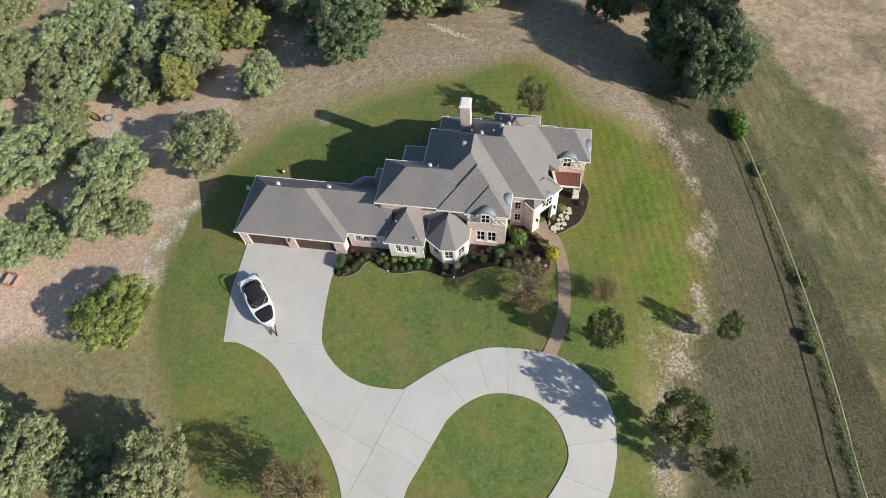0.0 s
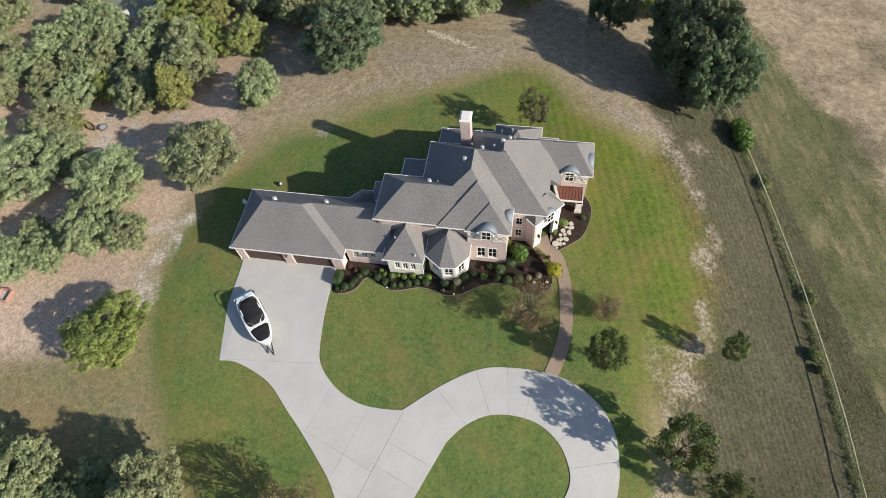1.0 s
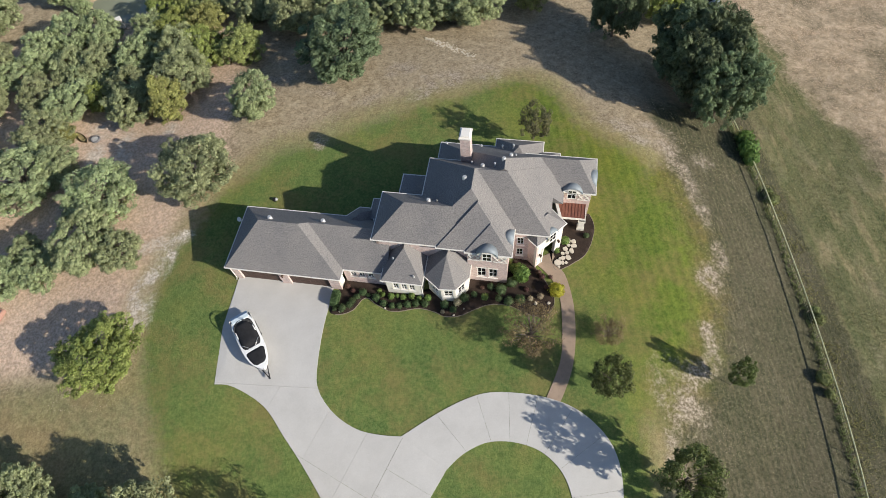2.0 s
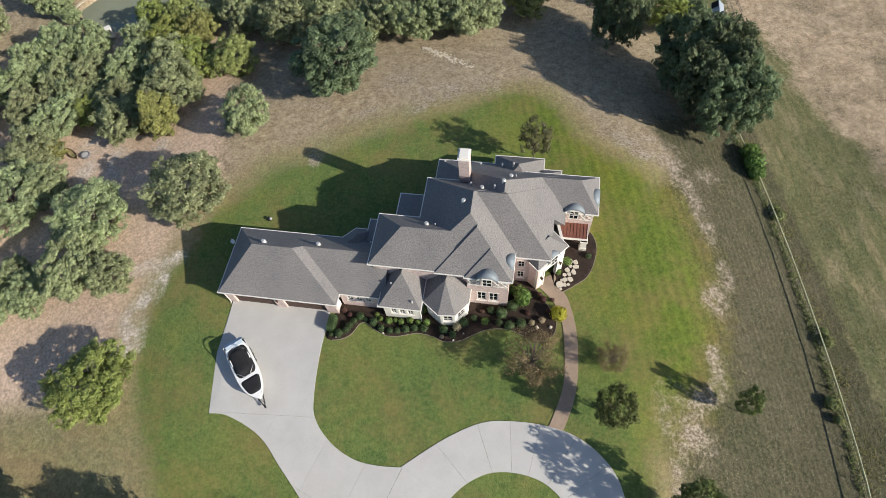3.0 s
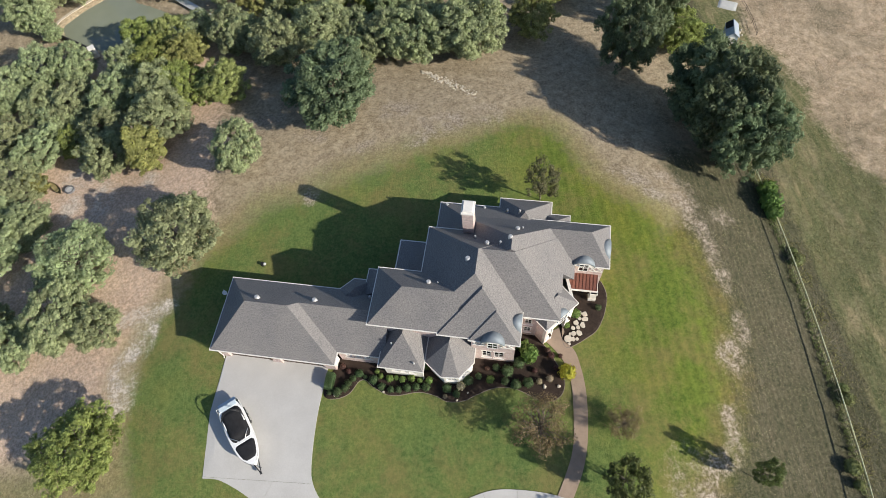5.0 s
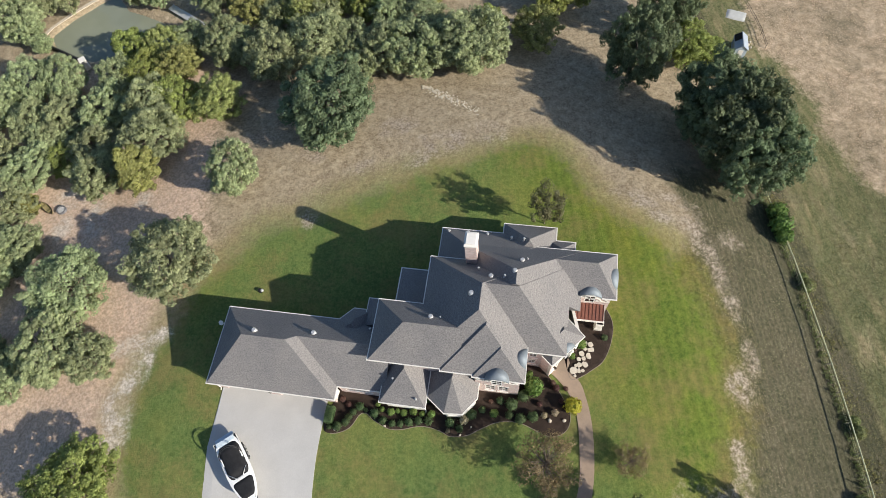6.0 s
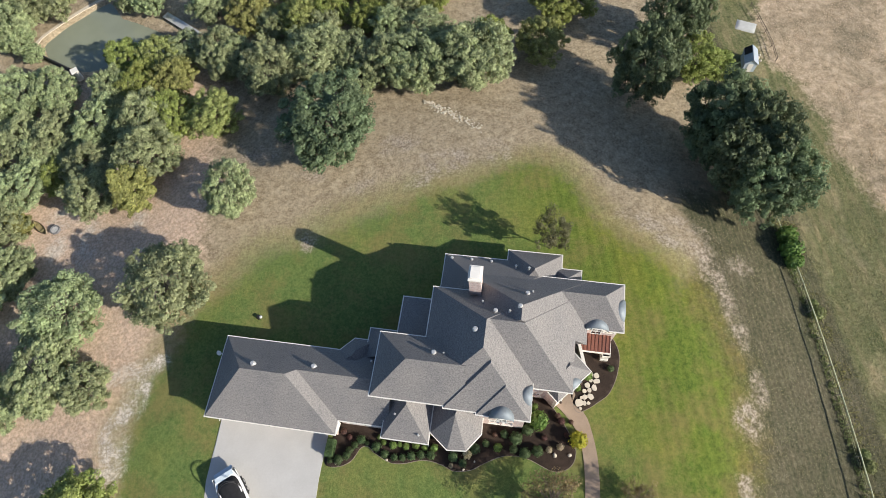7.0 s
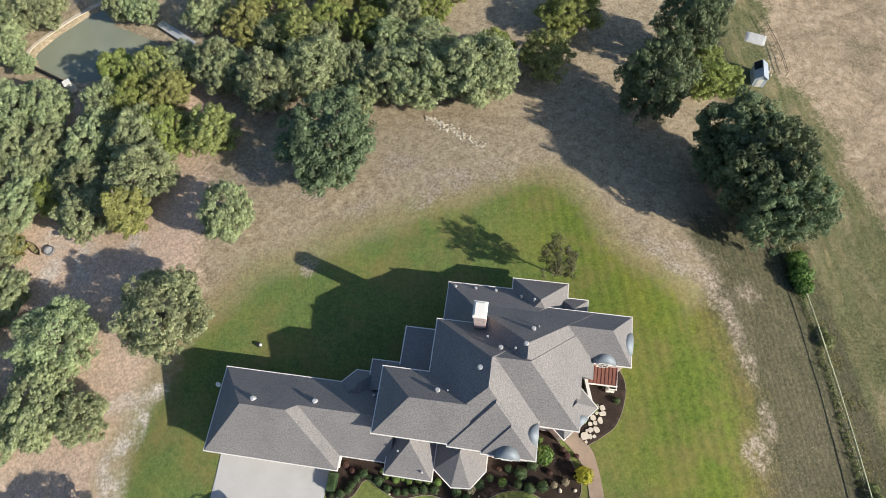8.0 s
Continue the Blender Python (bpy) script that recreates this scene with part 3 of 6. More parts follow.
def wall_frame(a, b):
    """x along the wall from a to b, y into the house, z up."""
    a, b = Vector((*a, 0)), Vector((*b, 0))
    along = (b - a).normalized()
    return Matrix.Translation(a) @ Matrix(((along.x, -along.y, 0, 0), (along.y, along.x, 0, 0), (0, 0, 1, 0), (0, 0, 0, 1))), (b - a).length


def wall(parent, a, b, z1, material, openings=(), z0=-0.4, label=""):
    """A wall 0.3 m thick whose openings go right through. openings: x0, x1, z0, z1 along the wall."""
    m, length = wall_frame(a, b)
    xs = sorted({0.0, length, *(o[0] for o in openings), *(o[1] for o in openings)})
    zs = sorted({z0, z1, *(o[2] for o in openings), *(o[3] for o in openings)})
    bm = bmesh.new()
    uv = bm.loops.layers.uv.new("UVMap")

    def solid(i, k):
        if not (0 <= i < len(xs) - 1 and 0 <= k < len(zs) - 1):
            return False
        x, z = (xs[i] + xs[i + 1]) / 2, (zs[k] + zs[k + 1]) / 2
        return not any(o[0] < x < o[1] and o[2] < z < o[3] for o in openings)

    def quad(pts):
        f = bm.faces.new([bm.verts.new(m @ Vector(q)) for q in pts])
        for lp, q in zip(f.loops, pts):
            lp[uv].uv = (q[0] + q[1], q[2])

    t = 0.3
    for i in range(len(xs) - 1):
        for k in range(len(zs) - 1):
            if not solid(i, k):
                continue
            x0, x1, c0, c1 = xs[i], xs[i + 1], zs[k], zs[k + 1]
            quad(((x0, 0, c0), (x1, 0, c0), (x1, 0, c1), (x0, 0, c1)))
            quad(((x1, t, c0), (x0, t, c0), (x0, t, c1), (x1, t, c1)))
            if not solid(i - 1, k):
                quad(((x0, t, c0), (x0, 0, c0), (x0, 0, c1), (x0, t, c1)))
            if not solid(i + 1, k):
                quad(((x1, 0, c0), (x1, t, c0), (x1, t, c1), (x1, 0, c1)))
            if not solid(i, k - 1):
                quad(((x0, t, c0), (x1, t, c0), (x1, 0, c0), (x0, 0, c0)))
            if not solid(i, k + 1):
                quad(((x0, 0, c1), (x1, 0, c1), (x1, t, c1), (x0, t, c1)))
    return part("wall", bm, material, parent, label)


def window(parent, a, b, x0, x1, z0, z1, columns=2, rows=3, surround=True):
    """Frame, muntins, sill and panes, set back in an opening of the wall from a to b."""
    m, _ = wall_frame(a, b)
    bm = bmesh.new()
    f = 0.09
    loops = [[bm.verts.new(m @ Vector((x, y, z))) for x, z in ((x0 + o, z0 + o), (x1 - o, z0 + o), (x1 - o, z1 - o), (x0 + o, z1 - o))] for o, y in ((0, 0.05), (f, 0.05), (f, 0.16), (0, 0.16))]
    for p, q in zip(loops, loops[1:] + loops[:1]):
        for k in range(4):
            bm.faces.new((p[k], p[(k + 1) % 4], q[(k + 1) % 4], q[k]))
    bmesh.ops.recalc_face_normals(bm, faces=bm.faces[:])
    win = part("window", bm, FRAME, parent, "white-framed window with muntins")
    for i in range(1, columns):
        x = x0 + (x1 - x0) * i / columns
        bm = bmesh.new()
        box(bm, (x - 0.03, 0.07, z0 + f), (x + 0.03, 0.13, z1 - f), m)
        part("muntin", bm, FRAME, win)
    for k in range(1, rows):
        z = z0 + (z1 - z0) * k / rows
        bm = bmesh.new()
        box(bm, (x0 + f, 0.075, z - 0.025), (x1 - f, 0.125, z + 0.025), m)
        part("muntin", bm, FRAME, win)
    for i in range(columns):
        for k in range(rows):
            bm = bmesh.new()
            w, h = (x1 - x0) / columns, (z1 - z0) / rows
            box(bm, (x0 + w * i + 0.03, 0.09, z0 + h * k + 0.03), (x0 + w * (i + 1) - 0.03, 0.105, z0 + h * (k + 1) - 0.03), m)
            part("pane", bm, GLASS, win)
    if surround:
        bm = bmesh.new()
        box(bm, (x0 - 0.1, -0.1, z0 - 0.12), (x1 + 0.1, 0.06, z0 - 0.01), m)
        part("sill", bm, TRIM, win, "cream stone sill")
        bm = bmesh.new()
        box(bm, (x0 - 0.1, -0.04, z1 + 0.01), (x1 + 0.1, 0.06, z1 + 0.16), m)
        part("lintel", bm, TRIM, win, "cream lintel")
    return win


def eyebrow(parent, a, b, x, eave, width=2.3, rise=0.8, out=0.42):
    """An arched dormer of weathered metal over the eave of the wall from a to b, its wall face with a window below the arch."""
    m, _ = wall_frame(a, b)
    steps = 14
    bm = bmesh.new()
    rows = []
    for k in range(steps + 1):
        t = math.pi * k / steps
        px, pz = -math.cos(t) * width / 2, math.sin(t) * rise
        back = max(0.0, pz) / PITCH - out + 0.25
        rows.append([m @ Vector((x + px * s, y, eave - 0.06 + pz * s)) for s, y in ((1.0, -out), (1.0, back), (0.92, back), (0.92, -out))])
    vs = [[bm.verts.new(q) for q in r] for r in rows]
    for r0, r1 in zip(vs, vs[1:]):
        for k in range(4):
            bm.faces.new((r0[k], r1[k], r1[(k + 1) % 4], r0[(k + 1) % 4]))
    bmesh.ops.recalc_face_normals(bm, faces=bm.faces[:])
    dormer = part("dormer", bm, ZINC, parent, "arched dormer roof of blue-grey metal", True)
    # face below the arch
    bm = bmesh.new()
    face = [bm.verts.new(m @ Vector((x - math.cos(math.pi * k / steps) * width / 2 * 0.9, 0.06 - out, eave - 0.06 + math.sin(math.pi * k / steps) * rise * 0.9))) for k in range(steps + 1)]
    bm.faces.new(face)
    r = bmesh.ops.extrude_face_region(bm, geom=bm.faces[:])
    inward = m.to_3x3() @ Vector((0, 0.25, 0))
    for g in r["geom"]:
        if isinstance(g, bmesh.types.BMVert):
            g.co += inward
    bmesh.ops.recalc_face_normals(bm, faces=bm.faces[:])
    part("dormer_face", bm, TRIM, dormer, "cream arched dormer face")
    # window in it
    bm = bmesh.new()
    z0, z1, w = eave - 0.95, eave + rise * 0.5, 0.5
    m = m @ Matrix.Translation((0, 0.06 - out, 0))
    for lo, hi in (((x - w, -0.09, z0), (x - w + 0.08, -0.03, z1)), ((x + w - 0.08, -0.09, z0), (x + w, -0.03, z1)), ((x - w, -0.09, z0 - 0.08), (x + w, -0.03, z0)), ((x - w, -0.09, z1), (x + w, -0.03, z1 + 0.08)), ((x - 0.025, -0.085, z0), (x + 0.025, -0.03, z1)), ((x - w, -0.085, (z0 + z1) / 2 - 0.025), (x + w, -0.03, (z0 + z1) / 2 + 0.025))):
        box(bm, lo, hi, m)
    win = part("dormer_window", bm, FRAME, dormer, "small white-framed dormer window")
    bm = bmesh.new()
    box(bm, (x - w + 0.02, -0.05, z0), (x + w - 0.02, -0.024, z1), m)
    part("dormer_pane", bm, GLASS, dormer, "dark dormer glass")
    return dormer


def lattice(parent, a, b, x0, x1, z0, z1, count):
    """Cream timber crosses on the brick under the eave."""
    m, _ = wall_frame(a, b)
    bm = bmesh.new()
    w = (x1 - x0) / count
    for i in range(count):
        for s in (-1, 1):
            c = Vector((x0 + w * (i + 0.5), -0.02, (z0 + z1) / 2))
            d = Vector((w * 0.5, 0, s * (z1 - z0) * 0.5))
            n = Vector((-d.z, 0, d.x)).normalized() * 0.06
            pts = [c - d - n, c + d - n, c + d + n, c - d + n]
            lo = [bm.verts.new(m @ (q + Vector((0, 0.006 * s, 0)))) for q in pts]
            hi = [bm.verts.new(m @ (q + Vector((0, 0.006 * s - 0.035, 0)))) for q in pts]
            bm.faces.new(hi)
            for k in range(4):
                bm.faces.new((lo[k], lo[(k + 1) % 4], hi[(k + 1) % 4], hi[k]))
    for lo, hi in (((x0, -0.05, z0 - 0.1), (x1, 0.0, z0)), ((x0, -0.05, z1), (x1, 0.0, z1 + 0.1))):
        box(bm, lo, hi, m)
    bmesh.ops.recalc_face_normals(bm, faces=bm.faces[:])
    part("timber_frieze", bm, TRIM, parent, "cream crossed timber frieze")


def garage_door(parent, a, b, x0, x1, h):
    m, _ = wall_frame(a, b)
    door = None
    for k in range(4):
        bm = bmesh.new()
        z0, z1 = h * k / 4, h * (k + 1) / 4
        box(bm, (x0 + 0.02, 0.22, z0 + 0.012), (x1 - 0.02, 0.27, z1 - 0.012), m)
        n = 8
        w = (x1 - x0 - 0.04) / n
        for i in range(n):
            box(bm, (x0 + 0.02 + w * i + 0.07, 0.195, z0 + 0.08), (x0 + 0.02 + w * (i + 1) - 0.07, 0.225, z1 - 0.08), m)
        if door is None:
            door = part("garage_door", bm, GARAGE, parent, "dark brown panelled garage door")
        else:
            part("panel", bm, GARAGE, door)
    # arched cream head
    bm = bmesh.new()
    steps, c = 10, (x0 + x1) / 2
    top = [bm.verts.new(m @ Vector((x0 + (x1 - x0) * k / steps, 0.02, h + 0.25))) for k in range(steps + 1)]
    low = [bm.verts.new(m @ Vector((x0 + (x1 - x0) * k / steps, 0.02, h + 0.02 - 0.32 * ((k / steps - 0.5) * 2) ** 2))) for k in range(steps + 1)]
    for k in range(steps):
        bm.faces.new((low[k], low[k + 1], top[k + 1], top[k]))
    r = bmesh.ops.extrude_face_region(bm, geom=bm.faces[:])
    for g in r["geom"]:
        if isinstance(g, bmesh.types.BMVert):
            g.co += m.to_3x3() @ Vector((0, 0.14, 0))
    bmesh.ops.recalc_face_normals(bm, faces=bm.faces[:])
    part("door_arch", bm, TRIM, door, "cream arched door head")


def vent_pipe(parent, u, v, z, r=0.09, h=0.45, cap=True):
    bm = bmesh.new()
    bmesh.ops.create_cone(bm, cap_ends=True, segments=12, radius1=r, radius2=r, depth=h + 0.5, matrix=Matrix.Translation((u, v, z + h / 2 - 0.25)))
    if cap:
        bmesh.ops.create_cone(bm, cap_ends=True, segments=14, radius1=r * 1.55, radius2=r * 1.0, depth=0.14, matrix=Matrix.Translation((u, v, z + h)))
    bmesh.ops.create_cone(bm, cap_ends=True, segments=12, radius1=r * 1.6, radius2=r * 1.05, depth=0.16, matrix=Matrix.Translation((u, v, z + 0.02)))
    part("roof_vent", bm, PIPE, parent, "pale metal roof vent")


def tube(bm, pts, r, sides=8):
    last = None
    for i, p in enumerate(pts):
        d = (Vector(pts[min(i + 1, len(pts) - 1)]) - Vector(pts[max(i - 1, 0)])).normalized()
        x = d.orthogonal().normalized()
        y = d.cross(x)
        ring = [bm.verts.new(Vector(p) + (x * math.cos(2 * math.pi * k / sides) + y * math.sin(2 * math.pi * k / sides)) * r) for k in range(sides)]
        if last:
            j = min(range(sides), key=lambda q: (ring[q].co - last[0].co).length)
            for k in range(sides):
                bm.faces.new((last[k], last[(k + 1) % sides], ring[(j + k + 1) % sides], ring[(j + k) % sides]))
        last = ring


def satellite_dish(parent):
    """A shallow white dish on an arm at the west eave."""
    m = Matrix.Translation((-0.3, 5.6, 3.05)) @ Matrix.Rotation(radians(200), 4, "Z") @ Matrix.Rotation(radians(-42), 4, "X")
    bm = bmesh.new()
    rings = []
    for k in range(6):
        r = 0.25 * k / 5
        rings.append([bm.verts.new(m @ Vector((r * math.cos(q), r * math.sin(q) * 1.1, 0.55 * r * r))) for q in (2 * math.pi * i / 20 for i in range(20))])
    for r0, r1 in zip(rings, rings[1:]):
        for i in range(20):
            bm.faces.new((r0[i], r0[(i + 1) % 20], r1[(i + 1) % 20], r1[i]))
    bmesh.ops.remove_doubles(bm, verts=bm.verts[:], dist=0.001)
    bmesh.ops.solidify(bm, geom=bm.faces[:], thickness=0.02)
    dish = part("satellite_dish", bm, FRAME, parent, "white satellite dish", True)
    bm = bmesh.new()
    tube(bm, [(0.5, 5.6, 2.6), (0.05, 5.6, 2.75), (-0.3, 5.6, 3.05)], 0.03, 8)
    part("dish_arm", bm, PIPE, dish, "grey metal arm")
    bm = bmesh.new()
    tube(bm, [m @ Vector((0, -0.38, 0.06)), m @ Vector((0, -0.2, 0.32)), m @ Vector((0, -0.02, 0.45))], 0.02, 6)
    part("feed_horn", bm, PIPE, dish, "grey feed arm")


def downspout(parent, u, v, top):
    bm = bmesh.new()
    tube(bm, [(u, v - 0.22, top), (u, v - 0.12, top - 0.25), (u, v - 0.08, top - 0.4), (u, v - 0.08, 0.25), (u, v - 0.3, 0.08)], 0.05, 8)
    part("downspout", bm, TRIM, parent, "cream downspout")


def wall_lantern(parent, a, b, x, z):
    m, _ = wall_frame(a, b)
    bm = bmesh.new()
    box(bm, (x - 0.09, -0.06, z - 0.18), (x + 0.09, 0.0, z + 0.18), m)
    box(bm, (x - 0.03, -0.2, z + 0.1), (x + 0.03, -0.06, z + 0.14), m)
    bmesh.ops.create_cone(bm, cap_ends=True, segments=8, radius1=0.11, radius2=0.07, depth=0.28, matrix=m @ Matrix.Translation((x, -0.2, z - 0.06)))
    bmesh.ops.create_cone(bm, cap_ends=True, segments=8, radius1=0.14, radius2=0.02, depth=0.1, matrix=m @ Matrix.Translation((x, -0.2, z + 0.13)))
    part("wall_lantern", bm, DARKWOOD, parent, "black wall lantern")


def build_house():
    h = tagged(new("house"), "large two-storey pink brick house with grey hipped roofs and garage wing", "house")
    h.matrix_world = HOUSE
    # roofs: garage and link
    roof_block(h, rect(0.1, -0.75, 13.5, 7.5), EAVE_G, special={0: 0.79, 1: 0.69, 2: 0.94, 3: 0.93})
    roof_block(h, rect(9.1, 0.6, 18.5, 7.48), EAVE_G, special={0: 0.78, 1: None, 2: 0.95, 3: None}, hidden=(1, 3))
    roof_block(h, ((11.6, 5), (15.6, 5), (15.6, 8.87), (13.5, 8.87), (12.1, 7.4)), EAVE_G - 0.03, pitch=0.8, hidden=(0, 1))
    roof_block(h, rect(14.95, 7.0, 18.6, 10.1), EAVE_G + 0.2, pitch=0.8, special={0: None, 1: None}, hidden=(0, 1))
    # bays
    roof_block(h, rect(18.0, -0.45, 22.55, 5.5), EAVE_1, special={0: 0.77, 1: 1.02, 3: 1.02, 2: None}, hidden=(2,))
    roof_block(h, ((22.6, 0.65), (24.4, -0.7), (26.15, -0.55), (27.4, 1.1), (27.4, 4.6), (22.6, 4.6)), EAVE_1, special={0: 0.86, 1: 0.8, 2: 0.86, 3: 1.0, 4: None, 5: 1.0}, hidden=(4,))
    # two-storey blocks
    roof_block(h, rect(16.75, 2.8, 25.6, 9.0), EAVE_2, special={0: 0.86, 3: 0.84, 2: 0.94, 1: None}, hidden=(1,))
    roof_block(h, rect(21.2, 2.92, 31.7, 14.2), EAVE_2, special={0: 0.86, 1: 0.84, 2: 1.0, 3: 0.70}, hidden=(0, 1))
    roof_block(h, rect(23.75, 2.6, 31.67, 8.6), EAVE_2, special={0: 0.86, 1: 0.84, 3: 0.84, 2: None}, hidden=(1, 2))
    roof_block(h, rect(26.8, 2.4, 31.66, 6.0), EAVE_F - 0.05, special={0: 0.86, 1: 0.84, 3: 0.86, 2: None}, hidden=(2,))
    roof_block(h, rect(26.95, 5.45, 35.3, 14.75), EAVE_F - 0.35, special={0: 0.84, 1: 0.82, 2: 0.92, 3: None}, hidden=(1, 2, 3))
    roof_block(h, rect(23.3, 10.45, 36.5, 17.02), EAVE_E, special={0: None, 1: 0.82, 2: 1.04, 3: 0.8}, hidden=(0, 1, 2, 3))
    # porch across the corner, east wing, back wings
    roof_block(h, ((33.15, 5.5), (34.1, 4.65), (37.0, 7.9), (34.8, 10.1), (31.9, 6.8)), EAVE_P, pitch=1.05, hidden=(3, 4))
    roof_block(h, rect(31.0, 12.05, 39.95, 17.0), EAVE_E, special={0: 0.87, 1: 1.07, 2: 1.04, 3: None}, hidden=(3,))
    roof_block(h, rect(21.5, 12.5, 33.8, 19.15), 3.3, hidden=(0, 1))
    roof_block(h, rect(28.15, 14.5, 33.85, 20.35), 3.3, hidden=(0,))
    roof_block(h, rect(33.0, 14.5, 35.9, 18.8), 3.3, special={0: None}, hidden=(0, 3))
    roof_block(h, rect(17.8, 8.5, 22.4, 13.85), 3.35, pitch=0.35, special={0: None, 1: None}, hidden=(0, 1))

    # garage wing
    a, b = (0.5, -0.45), (13.05, -0.45)
    wall(h, a, b, EAVE_G, BRICK, ((0.75, 5.5, -0.4, 2.5), (6.6, 11.35, -0.4, 2.5)), label="pale pink brick garage wall")
    garage_door(h, a, b, 0.75, 5.5, 2.5)
    garage_door(h, a, b, 6.6, 11.35, 2.5)
    wall(h, (0.5, 7.1), (0.5, -0.15), EAVE_G, BRICK)
    wall(h, (13.05, -0.15), (13.05, 0.74), EAVE_G, STUCCO)
    wall(h, (12.0, 7.1), (0.8, 7.1), EAVE_G, BRICK)
    wall(h, (15.3, 8.5), (13.6, 8.5), EAVE_G, BRICK)
    wall(h, (13.6, 8.5), (12.0, 7.1), EAVE_G, BRICK)
    # link with three small windows
    a, b = (13.35, 0.74), (18.3, 0.74)
    op = [(0.75 + 1.0 * k, 1.45 + 1.0 * k, 1.5, 2.45) for k in range(3)]
    wall(h, a, b, EAVE_G, BRICK, op)
    for o in op:
        window(h, a, b, *o, 2, 2)
    # cream bay
    a, b = (18.35, -0.1), (22.2, -0.1)
    op = [(0.75 + 0.9 * k, 1.37 + 0.9 * k, 1.2, 2.8) for k in range(3)]
    wall(h, a, b, EAVE_1, STUCCO, op, label="cream limestone bay wall")
    for o in op:
        window(h, a, b, *o, 2, 3)
    wall(h, (18.35, 2.6), (18.35, 0.2), EAVE_1, STUCCO)
    wall(h, (22.2, 0.2), (22.2, 2.6), EAVE_1, STUCCO)
    # polygonal bay
    pts = ((22.85, 3.6), (22.85, 0.8), (24.5, -0.42), (26.05, -0.28), (27.15, 1.2), (27.15, 2.6))
    for k, (p, q) in enumerate(zip(pts, pts[1:])):
        L = math.dist(p, q)
        op = [(L / 2 - 0.5, L / 2 + 0.5, 1.2, 2.9)] if k in (1, 2, 3) else []
        wall(h, p, q, EAVE_1, STUCCO, op)
        for o in op:
            window(h, p, q, *o, 2, 3)
    # upper storey over the link
    wall(h, (17.1, 8.6), (17.1, 3.15), EAVE_2, BRICK)
    wall(h, (17.1, 3.15), (26.95, 3.15), EAVE_2, BRICK)
    wall(h, (21.6, 8.6), (17.4, 8.6), EAVE_2, BRICK)
    wall(h, (21.6, 13.8), (21.6, 8.6), EAVE_2, BRICK)
    wall(h, (31.0, 13.8), (21.9, 13.8), EAVE_2, BRICK)
    # front gable with frieze and arched dormer
    a, b = (27.0, 2.62), (31.25, 2.62)
    op = [(1.0, 1.95, 1.0, 2.95), (2.25, 3.2, 1.0, 2.95)]
    wall(h, a, b, EAVE_F, BRICK, op, label="pink brick front wall")
    for o in op:
        window(h, a, b, *o, 2, 2)
    lattice(h, a, b, 0.1, 1.5, EAVE_F - 1.75, EAVE_F - 0.75, 2)
    lattice(h, a, b, 2.75, 4.2, EAVE_F - 1.75, EAVE_F - 0.75, 2)
    eyebrow(h, a, b, 2.12, EAVE_F)
    a, b = (31.25, 2.92), (31.25, 6.0)
    wall(h, a, b, EAVE_F, BRICK)
    eyebrow(h, a, b, 1.75, EAVE_F, 1.9)
    wall(h, (27.0, 3.15), (27.0, 2.92), EAVE_F, BRICK)
    # recess beside the porch
    a, b = (31.55, 5.8), (33.2, 5.8)
    op = [(0.4, 1.15, 1.0, 2.4), (0.4, 1.15, 3.3, 4.7)]
    wall(h, a, b, EAVE_F - 0.35, BRICK, op)
    for o in op:
        window(h, a, b, *o, 2, 2)
    wall(h, (33.2, 5.8), (34.15, 4.95), EAVE_P, BRICK)
    # cream porch front, set across the corner
    a, b = (34.15, 4.95), (36.75, 7.87)
    wall(h, a, b, EAVE_P, STUCCO, ((1.05, 2.9, -0.4, 3.2),), label="cream limestone porch front with a tall entry")
    eyebrow(h, a, b, 1.95, EAVE_P, 1.7, 0.7, 0.3)
    m, _ = wall_frame(a, b)
    bm = bmesh.new()
    box(bm, (0.9, 1.5, 0.0), (3.0, 1.6, 3.2), m)
    door = part("front_door", bm, DARKWOOD, h, "dark stained double front door")
    for x in (1.0, 2.0):
        bm = bmesh.new()
        box(bm, (x + 0.18, 1.47, 0.9), (x + 0.77, 1.5, 2.5), m)
        part("door_glass", bm, GLASS, door, "dark door glass")
    bm = bmesh.new()
    for x in (0.86, 2.91):
        box(bm, (x, -0.07, -0.2), (x + 0.18, 0.02, 3.2), m)
    box(bm, (0.8, -0.09, 3.21), (3.15, 0.02, 3.45), m)
    part("entry_surround", bm, TRIM, h, "cream entry surround")
    wall(h, (36.75, 7.87), (35.5, 12.3), EAVE_P - 0.3, STUCCO)
    # east wing
    a, b = (35.5, 12.4), (39.55, 12.4)
    wall(h, a, b, EAVE_E, BRICK, ((1.3, 3.2, -0.4, 2.0),), label="pink brick east wing wall")
    lattice(h, a, b, 0.1, 1.2, EAVE_E - 1.65, EAVE_E - 0.7, 2)
    lattice(h, a, b, 2.6, 4.0, EAVE_E - 1.65, EAVE_E - 0.7, 2)
    eyebrow(h, a, b, 1.9, EAVE_E)
    a, b = (39.55, 12.7), (39.55, 16.6)
    wall(h, a, b, EAVE_E, BRICK)
    eyebrow(h, a, b, 1.55, EAVE_E)
    wall(h, (39.55, 16.6), (31, 16.6), EAVE_E, BRICK)
    # standing-seam porch roof on a cream pier
    bm = bmesh.new()
    prof = ((12.4, 2.5), (10.72, 2.15), (10.72, 2.02), (12.4, 2.35))
    ends = [[bm.verts.new((u, v, z)) for v, z in prof] for u in (36.25, 39.2)]
    for k in range(4):
        bm.faces.new((ends[0][k], ends[1][k], ends[1][(k + 1) % 4], ends[0][(k + 1) % 4]))
    bm.faces.new(ends[0][::-1])
    bm.faces.new(ends[1])
